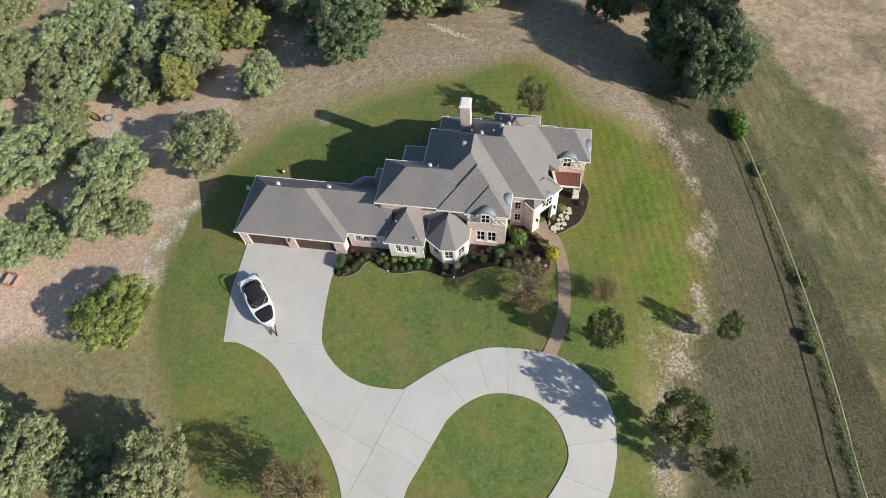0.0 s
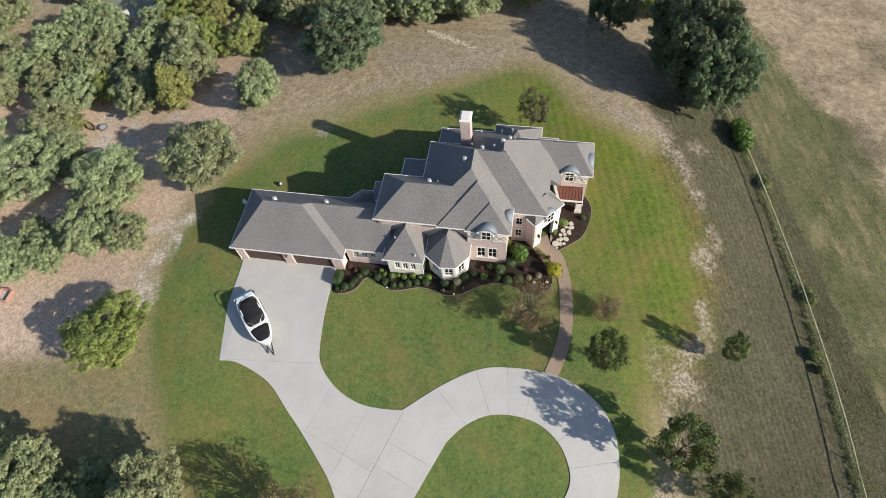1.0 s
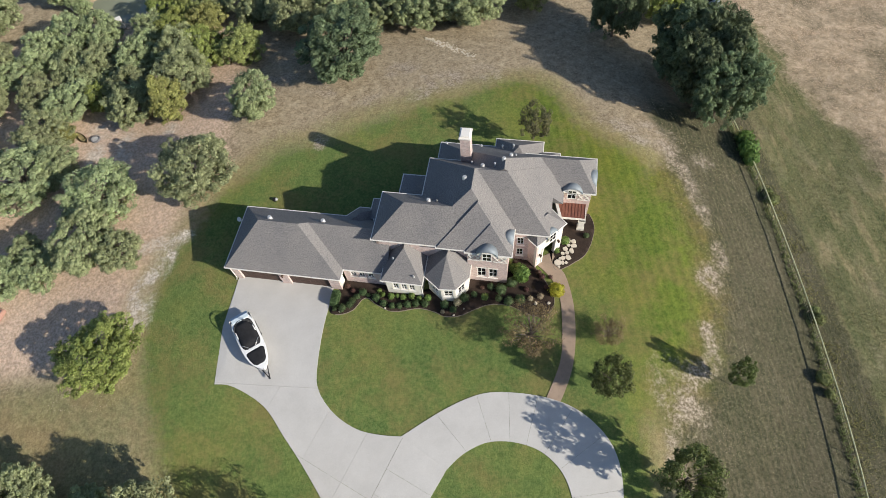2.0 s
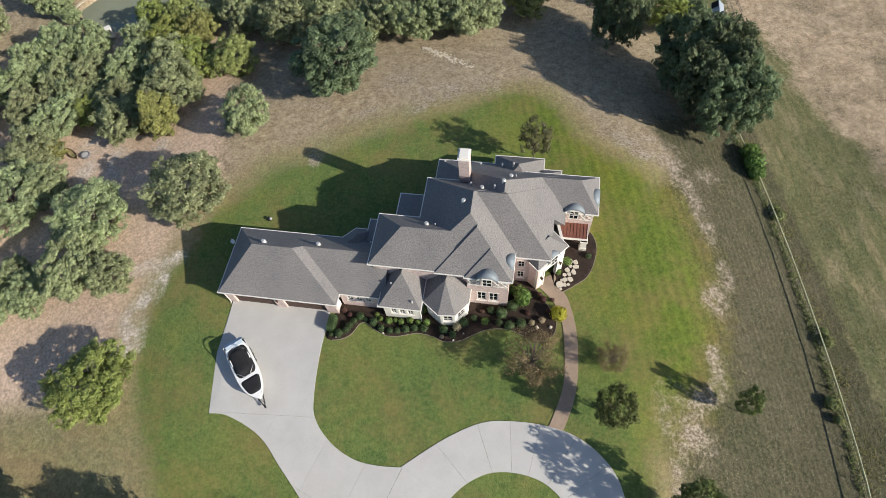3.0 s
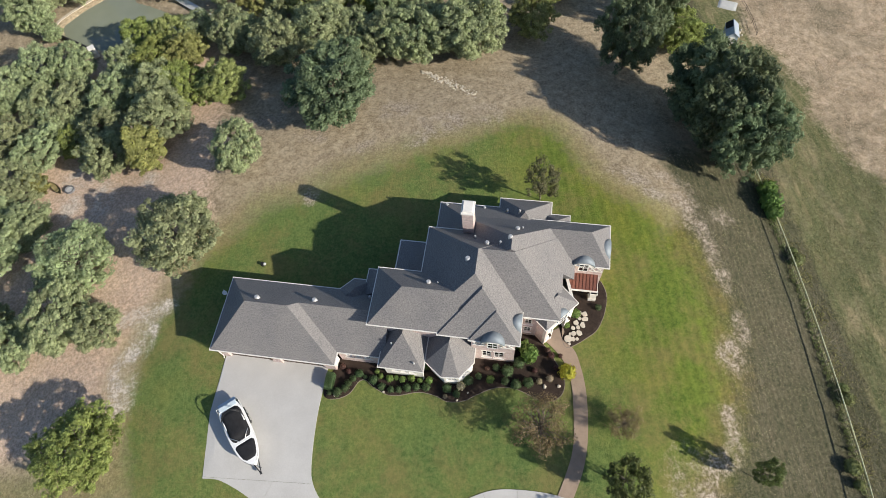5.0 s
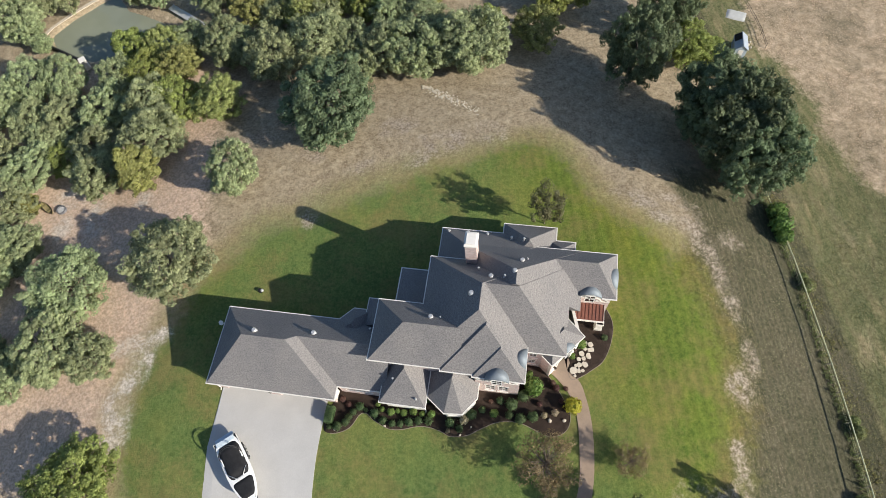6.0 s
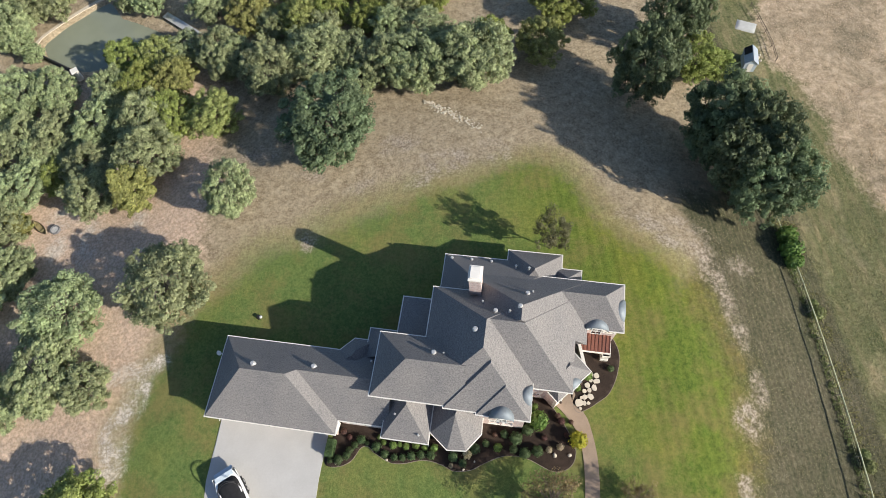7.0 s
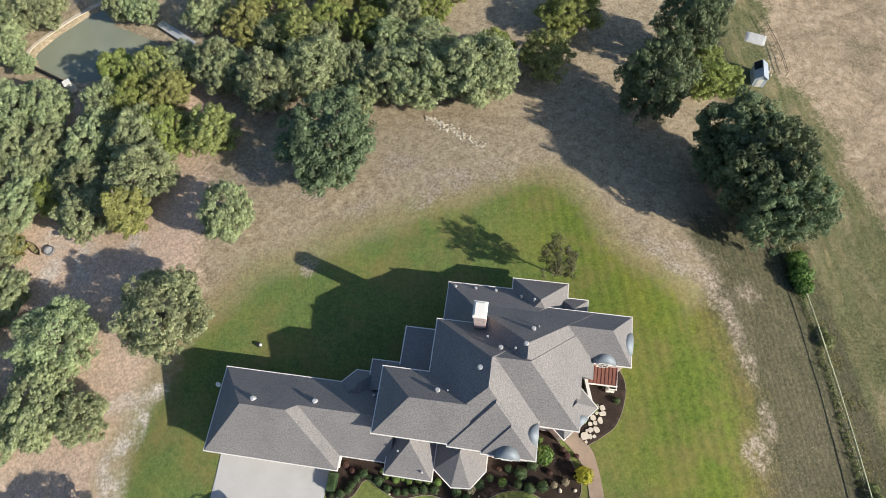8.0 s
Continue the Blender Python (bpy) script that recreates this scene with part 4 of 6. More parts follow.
    bmesh.ops.recalc_face_normals(bm, faces=bm.faces[:])
    awning = part("porch_roof", bm, COPPER, h, "brown-red standing-seam metal porch roof")
    for k in range(9):
        u = 36.28 + k * 0.361
        bm = bmesh.new()
        vs = [bm.verts.new((u + du, v, z + dz)) for v, z in prof[:2] for du, dz in ((-0.02, -0.01), (-0.02, 0.06), (0.02, 0.06), (0.02, -0.01))]
        for i in range(3):
            bm.faces.new((vs[i], vs[i + 1], vs[i + 5], vs[i + 4]))
        bm.faces.new(vs[:4])
        bm.faces.new(vs[4:][::-1])
        bmesh.ops.recalc_face_normals(bm, faces=bm.faces[:])
        part("seam", bm, COPPER, awning)
    bm = bmesh.new()
    box(bm, (36.2, 10.62, 1.82), (39.3, 10.77, 2.06))
    box(bm, (39.12, 10.77, 1.82), (39.28, 12.4, 2.06))
    part("porch_beam", bm, TRIM, awning, "cream porch beam")
    bm = bmesh.new()
    box(bm, (38.6, 10.45, -0.3), (39.25, 11.0, 1.82))
    box(bm, (38.53, 10.38, -0.3), (39.32, 11.07, 0.5))
    box(bm, (38.53, 10.38, 1.62), (39.32, 11.07, 1.82))
    part("pier", bm, STUCCO, h, "cream limestone pier")
    # back wings
    wall(h, (21.95, 18.7), (21.95, 14.1), 3.3, BRICK)
    wall(h, (28.5, 18.7), (22.25, 18.7), 3.3, BRICK)
    wall(h, (33.4, 19.9), (28.5, 19.9), 3.3, BRICK)
    wall(h, (28.5, 19.9), (28.5, 18.7), 3.3, BRICK)
    wall(h, (33.4, 16.6), (33.4, 19.9), 3.3, BRICK)
    wall(h, (35.45, 16.6), (35.45, 18.4), 3.3, BRICK)
    wall(h, (35.45, 18.4), (33.4, 18.4), 3.3, BRICK)
    wall(h, (18.2, 13.4), (18.2, 8.6), 3.35, BRICK)
    wall(h, (21.6, 13.4), (18.5, 13.4), 3.35, BRICK)
    wall(h, (15.35, 9.7), (15.35, 8.5), 3.2, BRICK)
    wall(h, (17.1, 9.7), (15.65, 9.7), 3.2, BRICK)
    # chimney
    bm = bmesh.new()
    uv = bm.loops.layers.uv.new("UVMap")
    box(bm, (24.9, 13.5, 4.5), (26.0, 14.9, 10.8))
    bm.normal_update()
    for f in bm.faces:
        for lp in f.loops:
            c = lp.vert.co
            lp[uv].uv = (c.x + c.y, c.z)
    stack = part("chimney", bm, BRICK, h, "pink brick chimney stack")
    bm = bmesh.new()
    box(bm, (24.8, 13.4, 10.8), (26.1, 15.0, 11.0))
    box(bm, (24.96, 13.6, 11.0), (25.94, 14.8, 11.2))
    bmesh.ops.bevel(bm, geom=bm.edges[:], offset=0.03, segments=1, affect="EDGES")
    part("chimney_cap", bm, TRIM, stack, "pale stone chimney cap")
    # vents
    for u, v, z, r, tall in (
        (4.9, 4.4, 5.94, 0.17, 0.35),
        (10.7, 5.0, 5.36, 0.17, 0.35),
        (16.0, 6.4, 4.00, 0.09, 0.6),
        (22.4, 7.1, 8.15, 0.16, 0.35),
        (23.3, 7.2, 8.07, 0.06, 0.25),
        (26.0, 9.3, 9.69, 0.17, 0.3),
        (26.3, 12.5, 8.01, 0.08, 0.5),
        (27.6, 11.4, 9.18, 0.15, 0.35),
        (28.9, 11.4, 9.45, 0.08, 0.5),
        (29.8, 11.8, 10.15, 0.15, 0.3),
        (30.4, 13.7, 8.43, 0.15, 0.35),
        (30.9, 14.1, 8.02, 0.06, 0.3),
        (29.1, 17.9, 4.38, 0.09, 0.7),
        (30.4, 17.5, 5.24, 0.09, 0.6),
        (26.2, 15.4, 5.80, 0.06, 0.3),
        (19.2, 1.7, 4.64, 0.07, 0.25),
        (21.6, 0.2, 3.92, 0.07, 0.2),
        (22.3, 18.55, 3.72, 0.11, 0.3),
        (24.4, 18.6, 3.68, 0.11, 0.3),
        (26.5, 18.6, 3.68, 0.11, 0.3),
    ):
        vent_pipe(h, u, v, z, r, tall)
    satellite_dish(h)
    for u, v in ((0.42, -0.42), (13.0, 0.66), (22.28, 0.0)):
        downspout(h, u, v, EAVE_G - 0.1)
    for a, b, x, z in (((0.5, -0.45), (13.05, -0.45), 6.05, 2.15), ((34.15, 4.95), (36.75, 7.87), 0.55, 2.3), ((34.15, 4.95), (36.75, 7.87), 3.3, 2.3)):
        wall_lantern(h, a, b, x, z)
    return h


build_house()

# ---- trees ----


def ellipsoid_points(n, rng):
    p = rng.normal(size=(n, 3))
    return p / np.linalg.norm(p, axis=1)[:, None]


def crown_mesh(name, material, rng, seed, radius, low, high, clumps, leaves, leaf, clump_r, narrow=0.0):
    """Leaf clumps spread through an uneven crown; each leaf spray a small bent blade."""
    base, rr = [], radius
    while len(base) < clumps:
        p = rng.uniform(-1, 1, 3)
        d = np.linalg.norm(p)
        if not 0.30 < d < 1:
            continue
        lobe = 0.84 + 0.46 * noise.noise(Vector(p / d * 1.9) + Vector((seed * 7.3, 0, low)))
        p = p / d * (d ** 0.38) * lobe
        t = (p[2] + 1) / 2
        taper = 1 - narrow * t
        base.append((p[0] * rr * taper, p[1] * rr * taper, low + (high - low) * np.clip(t, 0, 1.05)))
    base = np.array(base)
    k = len(base)
    size = clump_r * rng.uniform(0.65, 1.25, k)
    off = ellipsoid_points(k * leaves, rng) * (rng.uniform(0.25, 1, (k * leaves, 1)) ** 0.4)
    off[:, 2] *= 0.75
    c = np.repeat(base, leaves, 0) + off * np.repeat(size, leaves)[:, None]
    n = len(c)
    tone = np.repeat(rng.uniform(-0.5, 0.5, k), leaves)
    normal = off + rng.normal(0, 0.3, (n, 3)) + np.array([0, 0, 0.35])
    normal /= np.linalg.norm(normal, axis=1)[:, None]
    side = np.cross(normal, rng.normal(size=(n, 3)))
    side /= np.linalg.norm(side, axis=1)[:, None]
    fwd = np.cross(normal, side)
    s = leaf * rng.uniform(0.6, 1.35, n)[:, None]
    quad = np.stack([c - fwd * s, c + side * s * 0.62 + normal * s * 0.12, c + fwd * s * 0.6 - side * s * 0.5], 1).reshape(-1, 3)
    faces = np.arange(n * 3).reshape(-1, 3)
    me = bpy.data.meshes.new(name)
    me.vertices.add(n * 3)
    me.vertices.foreach_set("co", quad.astype(np.float32).ravel())
    me.loops.add(len(faces) * 3)
    me.loops.foreach_set("vertex_index", faces.astype(np.int32).ravel())
    me.polygons.add(len(faces))
    me.polygons.foreach_set("loop_start", np.arange(0, len(faces) * 3, 3, dtype=np.int32))
    me.update(calc_edges=True)
    me.attributes.new("tone", "FLOAT", "POINT").data.foreach_set("value", np.repeat(tone, 3).astype(np.float32))
    me.materials.append(material)
    return me, base


def limb(bm, a, b, r0, r1, bend, rng, sides=6, steps=4):
    a, b = Vector(a), Vector(b)
    w = Vector(rng.normal(0, bend, 3)) * (b - a).length
    d = (b - a).normalized()
    x = d.orthogonal().normalized()
    y = d.cross(x)
    last = None
    for k in range(steps + 1):
        t = k / steps
        c = a.lerp(b, t) + w * math.sin(math.pi * t)
        r = r0 + (r1 - r0) * t
        ring = [bm.verts.new(c + (x * math.cos(q) + y * math.sin(q)) * r) for q in (2 * math.pi * i / sides for i in range(sides))]
        if last:
            for i in range(sides):
                bm.faces.new((last[i], last[(i + 1) % sides], ring[(i + 1) % sides], ring[i]))
        last = ring
    bm.faces.new(last)


def make_tree(kind, material, label, seed, radius=5.0, height=10.0, clumps=470, leaves=52, leaf=0.185, clump_r=0.54, low=0.1, narrow=0.0, twigs=0, trunk_r=0.24, category="tree"):
    rng = np.random.default_rng(seed)
    root = tagged(new(kind), label, category)
    me, base = crown_mesh("crown", material, rng, seed, radius, height * low, height * 0.94, clumps, leaves, leaf, clump_r, narrow)
    crown = new("crown", me)
    crown.parent = root
    bm = bmesh.new()
    top = height * (0.45 if not narrow else 0.85)
    limb(bm, (0, 0, -0.5), (rng.normal(0, 0.2), rng.normal(0, 0.2), top), trunk_r, trunk_r * 0.55, 0.02, rng, 8)
    pick = rng.choice(len(base), min(len(base), 14 + twigs), replace=False)
    for i in pick:
        q = base[i]
        s = top * rng.uniform(0.45, 1.0)
        limb(bm, (0, 0, s), tuple(q * np.array([0.92, 0.92, 0.97])), trunk_r * rng.uniform(0.25, 0.45), 0.02, 0.06, rng, 5)
    part("trunk", bm, BARK, root, "grey-brown trunk with limbs", True)
    return root


def plant(source, x, y, rx, ry, height, base_r, base_h, turn):
    ob = copy_thing(source, pose(x, y, gz(x, y)))
    ob.matrix_basis = pose(x, y, gz(x, y)) @ Matrix.Diagonal((rx / base_r, ry / base_r, height / base_h, 1)) @ pose(0, 0, 0, 0, 0, turn)
    return ob


def grow(variants, rows, base_r, base_h, group):
    """rows: place, half widths to the east and to the north, height."""
    rng = random.Random(len(rows) * 31 + int(rows[0][0] * 10))
    for i, (x, y, rx, ry, h) in enumerate(rows):
        src = variants[i % len(variants)]
        tagged(plant(src, x, y, rx, ry, h, base_r, base_h, rng.uniform(0, 360)), group=group)


def drop(source):
    for o in [*source.children_recursive, source]:
        bpy.data.objects.remove(o)


oaks = [make_tree("oak_tree", LEAF_OAK, "grey-green oak with a clumpy full crown on dry ground", s) for s in (11, 12, 13)]
darks = [make_tree("oak_tree", LEAF_DARK, "dark green spreading oak with a dense crown", s, clumps=600, leaves=60, leaf=0.17, clump_r=0.52, low=0.06) for s in (21, 22)]
limes = [make_tree("elm_tree", LEAF_LIME, "yellow-green leafy tree with a rounded crown", s) for s in (31, 32)]
golds = [make_tree("elm_tree", LEAF_GOLD, "tree with yellowing autumn leaves", s) for s in (41,)]
cedars = [make_tree("cedar_tree", LEAF_CEDAR, "narrow yellow-green cedar tree", 51, radius=3.0, height=8.0, clumps=260, leaves=60, leaf=0.17, clump_r=0.42, low=0.06, narrow=0.72, trunk_r=0.16)]

grow(oaks, ((-62.0, 96.2, 3.0, 3.9, 5.9), (-58.1, 97.7, 3.4, 4.6, 6.6), (-63.9, 92.7, 3.7, 5.0, 7.1), (-62.4, 91.0, 2.6, 3.6, 5.1), (-60.4, 88.3, 1.6, 2.2, 3.2), (-46.7, 97.8, 2.7, 3.7, 5.2), (-43.2, 96.2, 2.7, 3.7, 5.3), (-33.0, 93.3, 3.3, 4.5, 6.4), (-67.6, 99.4, 4.0, 3.9, 7.5),), 5.0, 10.0, "trees round the pond")
grow(oaks, ((-29.8, 81.6, 3.5, 4.8, 6.3), (-45.5, 77.4, 3.2, 4.3, 5.6), (-38.7, 70.4, 4.0, 4.8, 7.1), (-45.7, 71.6, 3.3, 4.5, 5.9), (-48.9, 71.3, 1.9, 2.6, 3.4), (-37.6, 64.8, 4.5, 4.4, 6.9), (-44.8, 64.4, 3.0, 4.4, 5.6), (-44.3, 60.3, 3.4, 4.2, 6.0), (-58.3, 78.9, 3.4, 4.7, 6.2), (-53.7, 78.7, 3.2, 4.4, 5.8), (-56.5, 71.3, 3.0, 4.1, 5.3), (-52.0, 71.4, 3.0, 4.1, 5.4), (-54.2, 62.7, 3.1, 4.2, 5.5), (-62.2, 75.3, 3.4, 4.6, 6.1), (-59.9, 65.5, 3.0, 4.1, 5.3), (-36.0, 84.8, 2.6, 3.4, 4.5), (-36.5, 70.0, 2.4, 3.1, 4.2), (-44.0, 70.7, 2.1, 2.9, 3.8), (-50.0, 68.0, 2.1, 2.9, 3.7), (-53.9, 68.1, 2.6, 3.4, 4.6), (-70.2, 73.1, 3.9, 5.2, 6.8), (-67.9, 65.3, 3.7, 3.5, 6.4), (-74.9, 80.5, 3.7, 5.0, 6.5), (-73.8, 86.5, 4.0, 4.8, 7.0), (-65.4, 71.2, 2.8, 3.8, 4.9), (-75.7, 70.9, 2.8, 3.8, 5.0), (-67.4, 56.7, 3.2, 4.3, 5.5)), 5.0, 10.0, "trees of the wood by the pond")
grow(limes[:1] + golds, ((-44.7, 83.8, 3.2, 3.3, 5.6), (-39.7, 83.8, 3.1, 4.2, 5.4), (-41.9, 78.6, 3.0, 4.0, 5.2), (-36.6, 78.7, 3.1, 3.7, 5.4), (-36.0, 71.4, 3.2, 4.4, 5.7), (-29.8, 70.7, 3.3, 4.4, 5.8), (-50.4, 64.3, 2.2, 3.0, 3.9),), 5.0, 10.0, "yellowing trees of the wood by the pond")
grow(oaks, ((-22.7, 76.9, 3.9, 5.2, 7.5), (-16.5, 79.1, 5.1, 5.0, 7.3), (-7.5, 76.6, 3.3, 4.5, 6.6), (-3.2, 75.1, 3.9, 5.2, 7.5), (-1.6, 81.9, 4.6, 3.9, 5.5), (2.9, 75.0, 4.0, 5.4, 7.8), (5.6, 74.6, 4.1, 5.6, 8.0), (-10.6, 74.0, 2.4, 3.1, 4.5), (-23.1, 87.0, 2.6, 3.4, 4.9), (-11.8, 78.8, 3.0, 4.1, 6.0), (-3.7, 88.5, 3.1, 3.4, 6.1), (-6.3, 83.8, 2.9, 3.9, 5.7), (-15.7, 83.7, 3.0, 4.0, 5.8), (-28.4, 81.4, 2.8, 3.7, 5.4), (-0.7, 75.8, 2.8, 3.7, 5.5),), 5.0, 10.0, "trees of the north wood")
grow(golds + limes, ((-19.2, 87.0, 3.5, 4.7, 6.5), (-14.9, 88.1, 2.9, 3.6, 5.5), (-9.4, 86.2, 3.0, 3.1, 5.6), (-26.6, 89.5, 3.2, 4.3, 6.0), (-0.2, 89.1, 2.5, 3.4, 4.8), (7.4, 79.6, 2.9, 3.1, 5.5), (13.9, 77.7, 3.2, 4.3, 6.0), (18.5, 85.5, 4.5, 4.4, 5.9), (-7.8, 92.6, 3.0, 2.9, 4.4), (-13.5, 94.2, 4.0, 3.3, 5.0), (-21.0, 96.2, 3.3, 3.0, 4.2), (-26.0, 95.4, 3.0, 3.6, 5.7), (3.3, 92.8, 2.5, 2.4, 4.5),), 5.0, 10.0, "yellowing trees of the north wood")
grow(oaks, ((-25.8, 57.5, 3.1, 3.9, 6.5), (-31.9, 46.0, 4.7, 6.2, 6.7), (-44.5, 44.5, 4.6, 5.3, 6.6), (-44.8, 37.6, 3.6, 4.9, 6.6), (-40.1, 35.9, 2.5, 3.4, 4.6), (-56.8, 49.2, 4.8, 6.6, 6.7), (-52.4, 50.7, 2.8, 3.6, 5.0), (-56.5, 57.8, 4.3, 4.2, 5.4), (-53.4, 38.5, 2.0, 2.7, 3.7), (-50.4, 35.0, 2.6, 3.4, 4.6), (-55.5, 34.2, 3.0, 4.1, 5.5), (-62.6, 43.5, 3.1, 4.3, 5.7),), 5.0, 10.0, "oaks west of the house")
grow(darks, ((25.4, 69.0, 4.6, 4.5, 14.0), (32.1, 78.3, 4.9, 4.1, 12.5), (32.1, 59.8, 5.4, 5.3, 13.2), (34.1, 54.6, 5.3, 5.8, 14.8), (35.0, 51.2, 4.7, 4.7, 13.0), (32.6, 58.4, 3.1, 4.2, 8.6),), 5.0, 10.0, "dark spreading oaks")
grow(darks[1:], ((-14.1, 65.1, 6.0, 7.1, 9.3),), 5.0, 10.0, "dark oak beside the lawn")
grow(limes, ((33.8, 72.8, 3.5, 4.1, 5.3), (36.2, 71.9, 2.9, 2.9, 4.1), (-39.6, 22.9, 4.3, 5.1, 5.3),), 5.0, 10.0, "yellow-green trees")
grow(oaks[:2] + darks[:1], ((-44.9, 8.9, 3.1, 4.2, 6.8), (-46.9, 6.5, 2.8, 3.8, 6.1), (-40.5, 6.5, 2.3, 3.1, 4.9), (-38.3, 7.9, 2.1, 2.8, 4.5), (-31.7, 5.7, 4.0, 4.7, 8.6), (-35.3, 3.5, 3.0, 3.2, 6.4), (-51.7, 10.7, 3.2, 4.3, 6.9),), 5.0, 10.0, "trees beside the drive")
grow(cedars, ((-38.2, 59.4, 2.7, 4.6, 8.2), (-54.0, 57.9, 1.7, 2.5, 4.2)), 3.0, 8.0, "cedars")
for s in (*oaks, *darks, *limes, *golds, *cedars):
    drop(s)

# ---- small trees ----
slim = [make_tree("young_tree", LEAF_SLIM, "young green tree with an open crown", s, radius=2.5, height=5.5, clumps=95, leaves=66, leaf=0.13, clump_r=0.46, low=0.2, trunk_r=0.09) for s in (61, 62)]
sparse = [make_tree("young_tree", LEAF_BROWN, "sparse russet tree with bare twigs", s, radius=2.5, height=5.5, clumps=105, leaves=56, leaf=0.085, clump_r=0.5, low=0.22, twigs=60, trunk_r=0.08) for s in (71, 72)]
dusky = [make_tree("young_tree", LEAF_DUSK, "slender brownish-green tree on the lawn behind the house", 64, radius=2.5, height=5.5, clumps=95, leaves=60, leaf=0.11, clump_r=0.42, low=0.36, twigs=20, trunk_r=0.08)]
grow(slim, ((13.4, 15.8, 2.3, 2.3, 6.4), (26.37, 15.35, 1.3, 1.3, 6.5), (18.3, 6.2, 3.1, 2.9, 10.0), (22.4, 2.5, 2.3, 2.0, 6.6)), 2.5, 5.5, "young trees east of the loop")
grow(dusky, ((10.5, 47.3, 2.3, 2.3, 7.0),), 2.5, 5.5, "young tree behind the house")
grow(sparse, ((6.5, 21.1, 3.0, 3.0, 5.7), (14.6, 20.8, 1.8, 1.8, 3.0), (-17.55, 3.12, 3.4, 3.4, 8.3)), 2.5, 5.5, "sparse russet trees")
for s in (*slim, *dusky, *sparse):
    drop(s)


# ---- planting beds ----
def in_house(points):
    return [(HOUSE @ Vector((u, v, 0))).to_2d() for u, v in points]


def bed(name, outline, label):
    pts = in_house(outline)
    bm = flat_sheet(pts, 0.5)
    lay(bm, 0.06, 0.2)
    for v in bm.verts:
        v.co.z += 0.05 * noise.noise((v.co.x * 1.5, v.co.y * 1.5, 2.0))
    return tagged(mesh_object(name, bm, MULCH, True), label, "flower bed", kind="structure")


FRONT_BED = curve_points(((12.13, -1.67), (12.3, -3.33), (13.55, -3.45), (14.84, -2.74), (15.53, -1.45), (16.23, -1.14), (17.19, -1.73), (18.75, -2.32), (20.1, -2.23), (21.95, -1.68), (23.66, -1.8), (25.08, -2.24), (26.68, -1.94), (27.98, -1.12), (29.78, -0.21), (31.89, -0.13), (34.62, -0.99), (36.22, -0.28), (36.6, 1.23), (35.88, 2.75), (34.55, 4.54), (33.73, 5.48)), 5)
bed("front_bed", [tuple(p) for p in FRONT_BED] + [(32, 6.65), (31.04, 3.11), (26.92, 2.95), (26.05, 0.36), (23.03, 0.91), (21.83, 0.51), (18.01, 0.55), (17.9, 1.28), (12.79, 1.34), (12.81, -0.11)], "dark mulch bed along the house front with clipped shrubs")
EAST_BED = curve_points(((36.04, 5.82), (36.71, 4.88), (38.85, 6.37), (39.75, 7.4), (40.38, 9.27), (40.5, 11.36), (39.88, 12.82)), 5)
bed("east_bed", [tuple(p) for p in EAST_BED] + [(38.97, 12.83), (35.35, 12.66), (36.61, 8.37), (35.62, 7.23)], "dark mulch bed with pale flagstones beside the porch")


def edging(points, label):
    """A row of pale edging stones along a bed."""
    pts = [HOUSE @ Vector((p[0], p[1], 0)) for p in points]
    bm = bmesh.new()
    last = None
    for i, p in enumerate(pts):
        d = (pts[min(i + 1, len(pts) - 1)] - pts[max(i - 1, 0)]).normalized()
        n = Vector((d.y, -d.x, 0))
        z = gz(p.x, p.y)
        ring = [bm.verts.new((p.x + n.x * o, p.y + n.y * o, z + h)) for o, h in ((-0.03, -0.1), (-0.03, 0.07), (0.03, 0.07), (0.03, -0.1))]
        if last:
            for k in range(3):
                bm.faces.new((last[k], last[k + 1], ring[k + 1], ring[k]))
        last = ring
    return tagged(mesh_object("bed_edging", bm, plain("weathered edging", (0.24, 0.2, 0.16), 0.9)), label, "edging", kind="structure")


edging(FRONT_BED[8:], "narrow pale edging round the mulch bed")
edging(EAST_BED, "narrow pale edging round the mulch bed")


def shrub_mesh(material, seed, n=260, leaf=0.12, fuzz=0.16, boxy=0.0):
    rng = np.random.default_rng(seed)
    d = ellipsoid_points(n, rng)
    if boxy:
        d = d / np.max(np.abs(d), axis=1)[:, None] * boxy + d * (1 - boxy)
    lump = np.array([0.9 + 0.25 * noise.noise(Vector(q * 2.3) + Vector((seed, 0, 0))) for q in d])
    c = d * (lump * rng.uniform(1 - fuzz * 2.2, 1 + fuzz * 0.4, n))[:, None]
    c[:, 2] = c[:, 2] * 0.85 + 0.72
    c = c[c[:, 2] > -0.05]
    d = d[: len(c)]
    n = len(c)
    normal = (c - np.array([0, 0, 0.6])) + rng.normal(0, 0.35, (n, 3))
    normal /= np.linalg.norm(normal, axis=1)[:, None]
    side = np.cross(normal, rng.normal(size=(n, 3)))
    side /= np.linalg.norm(side, axis=1)[:, None]
    fwd = np.cross(normal, side)
    s = leaf * rng.uniform(0.7, 1.4, n)[:, None]
    quad = np.stack([c - fwd * s, c + side * s * 0.6, c + fwd * s, c - side * s * 0.6], 1).reshape(-1, 3)
    me = bpy.data.meshes.new("foliage")
    me.from_pydata(quad.tolist(), [], np.arange(n * 4).reshape(-1, 4).tolist())
    me.materials.append(material)
    return me


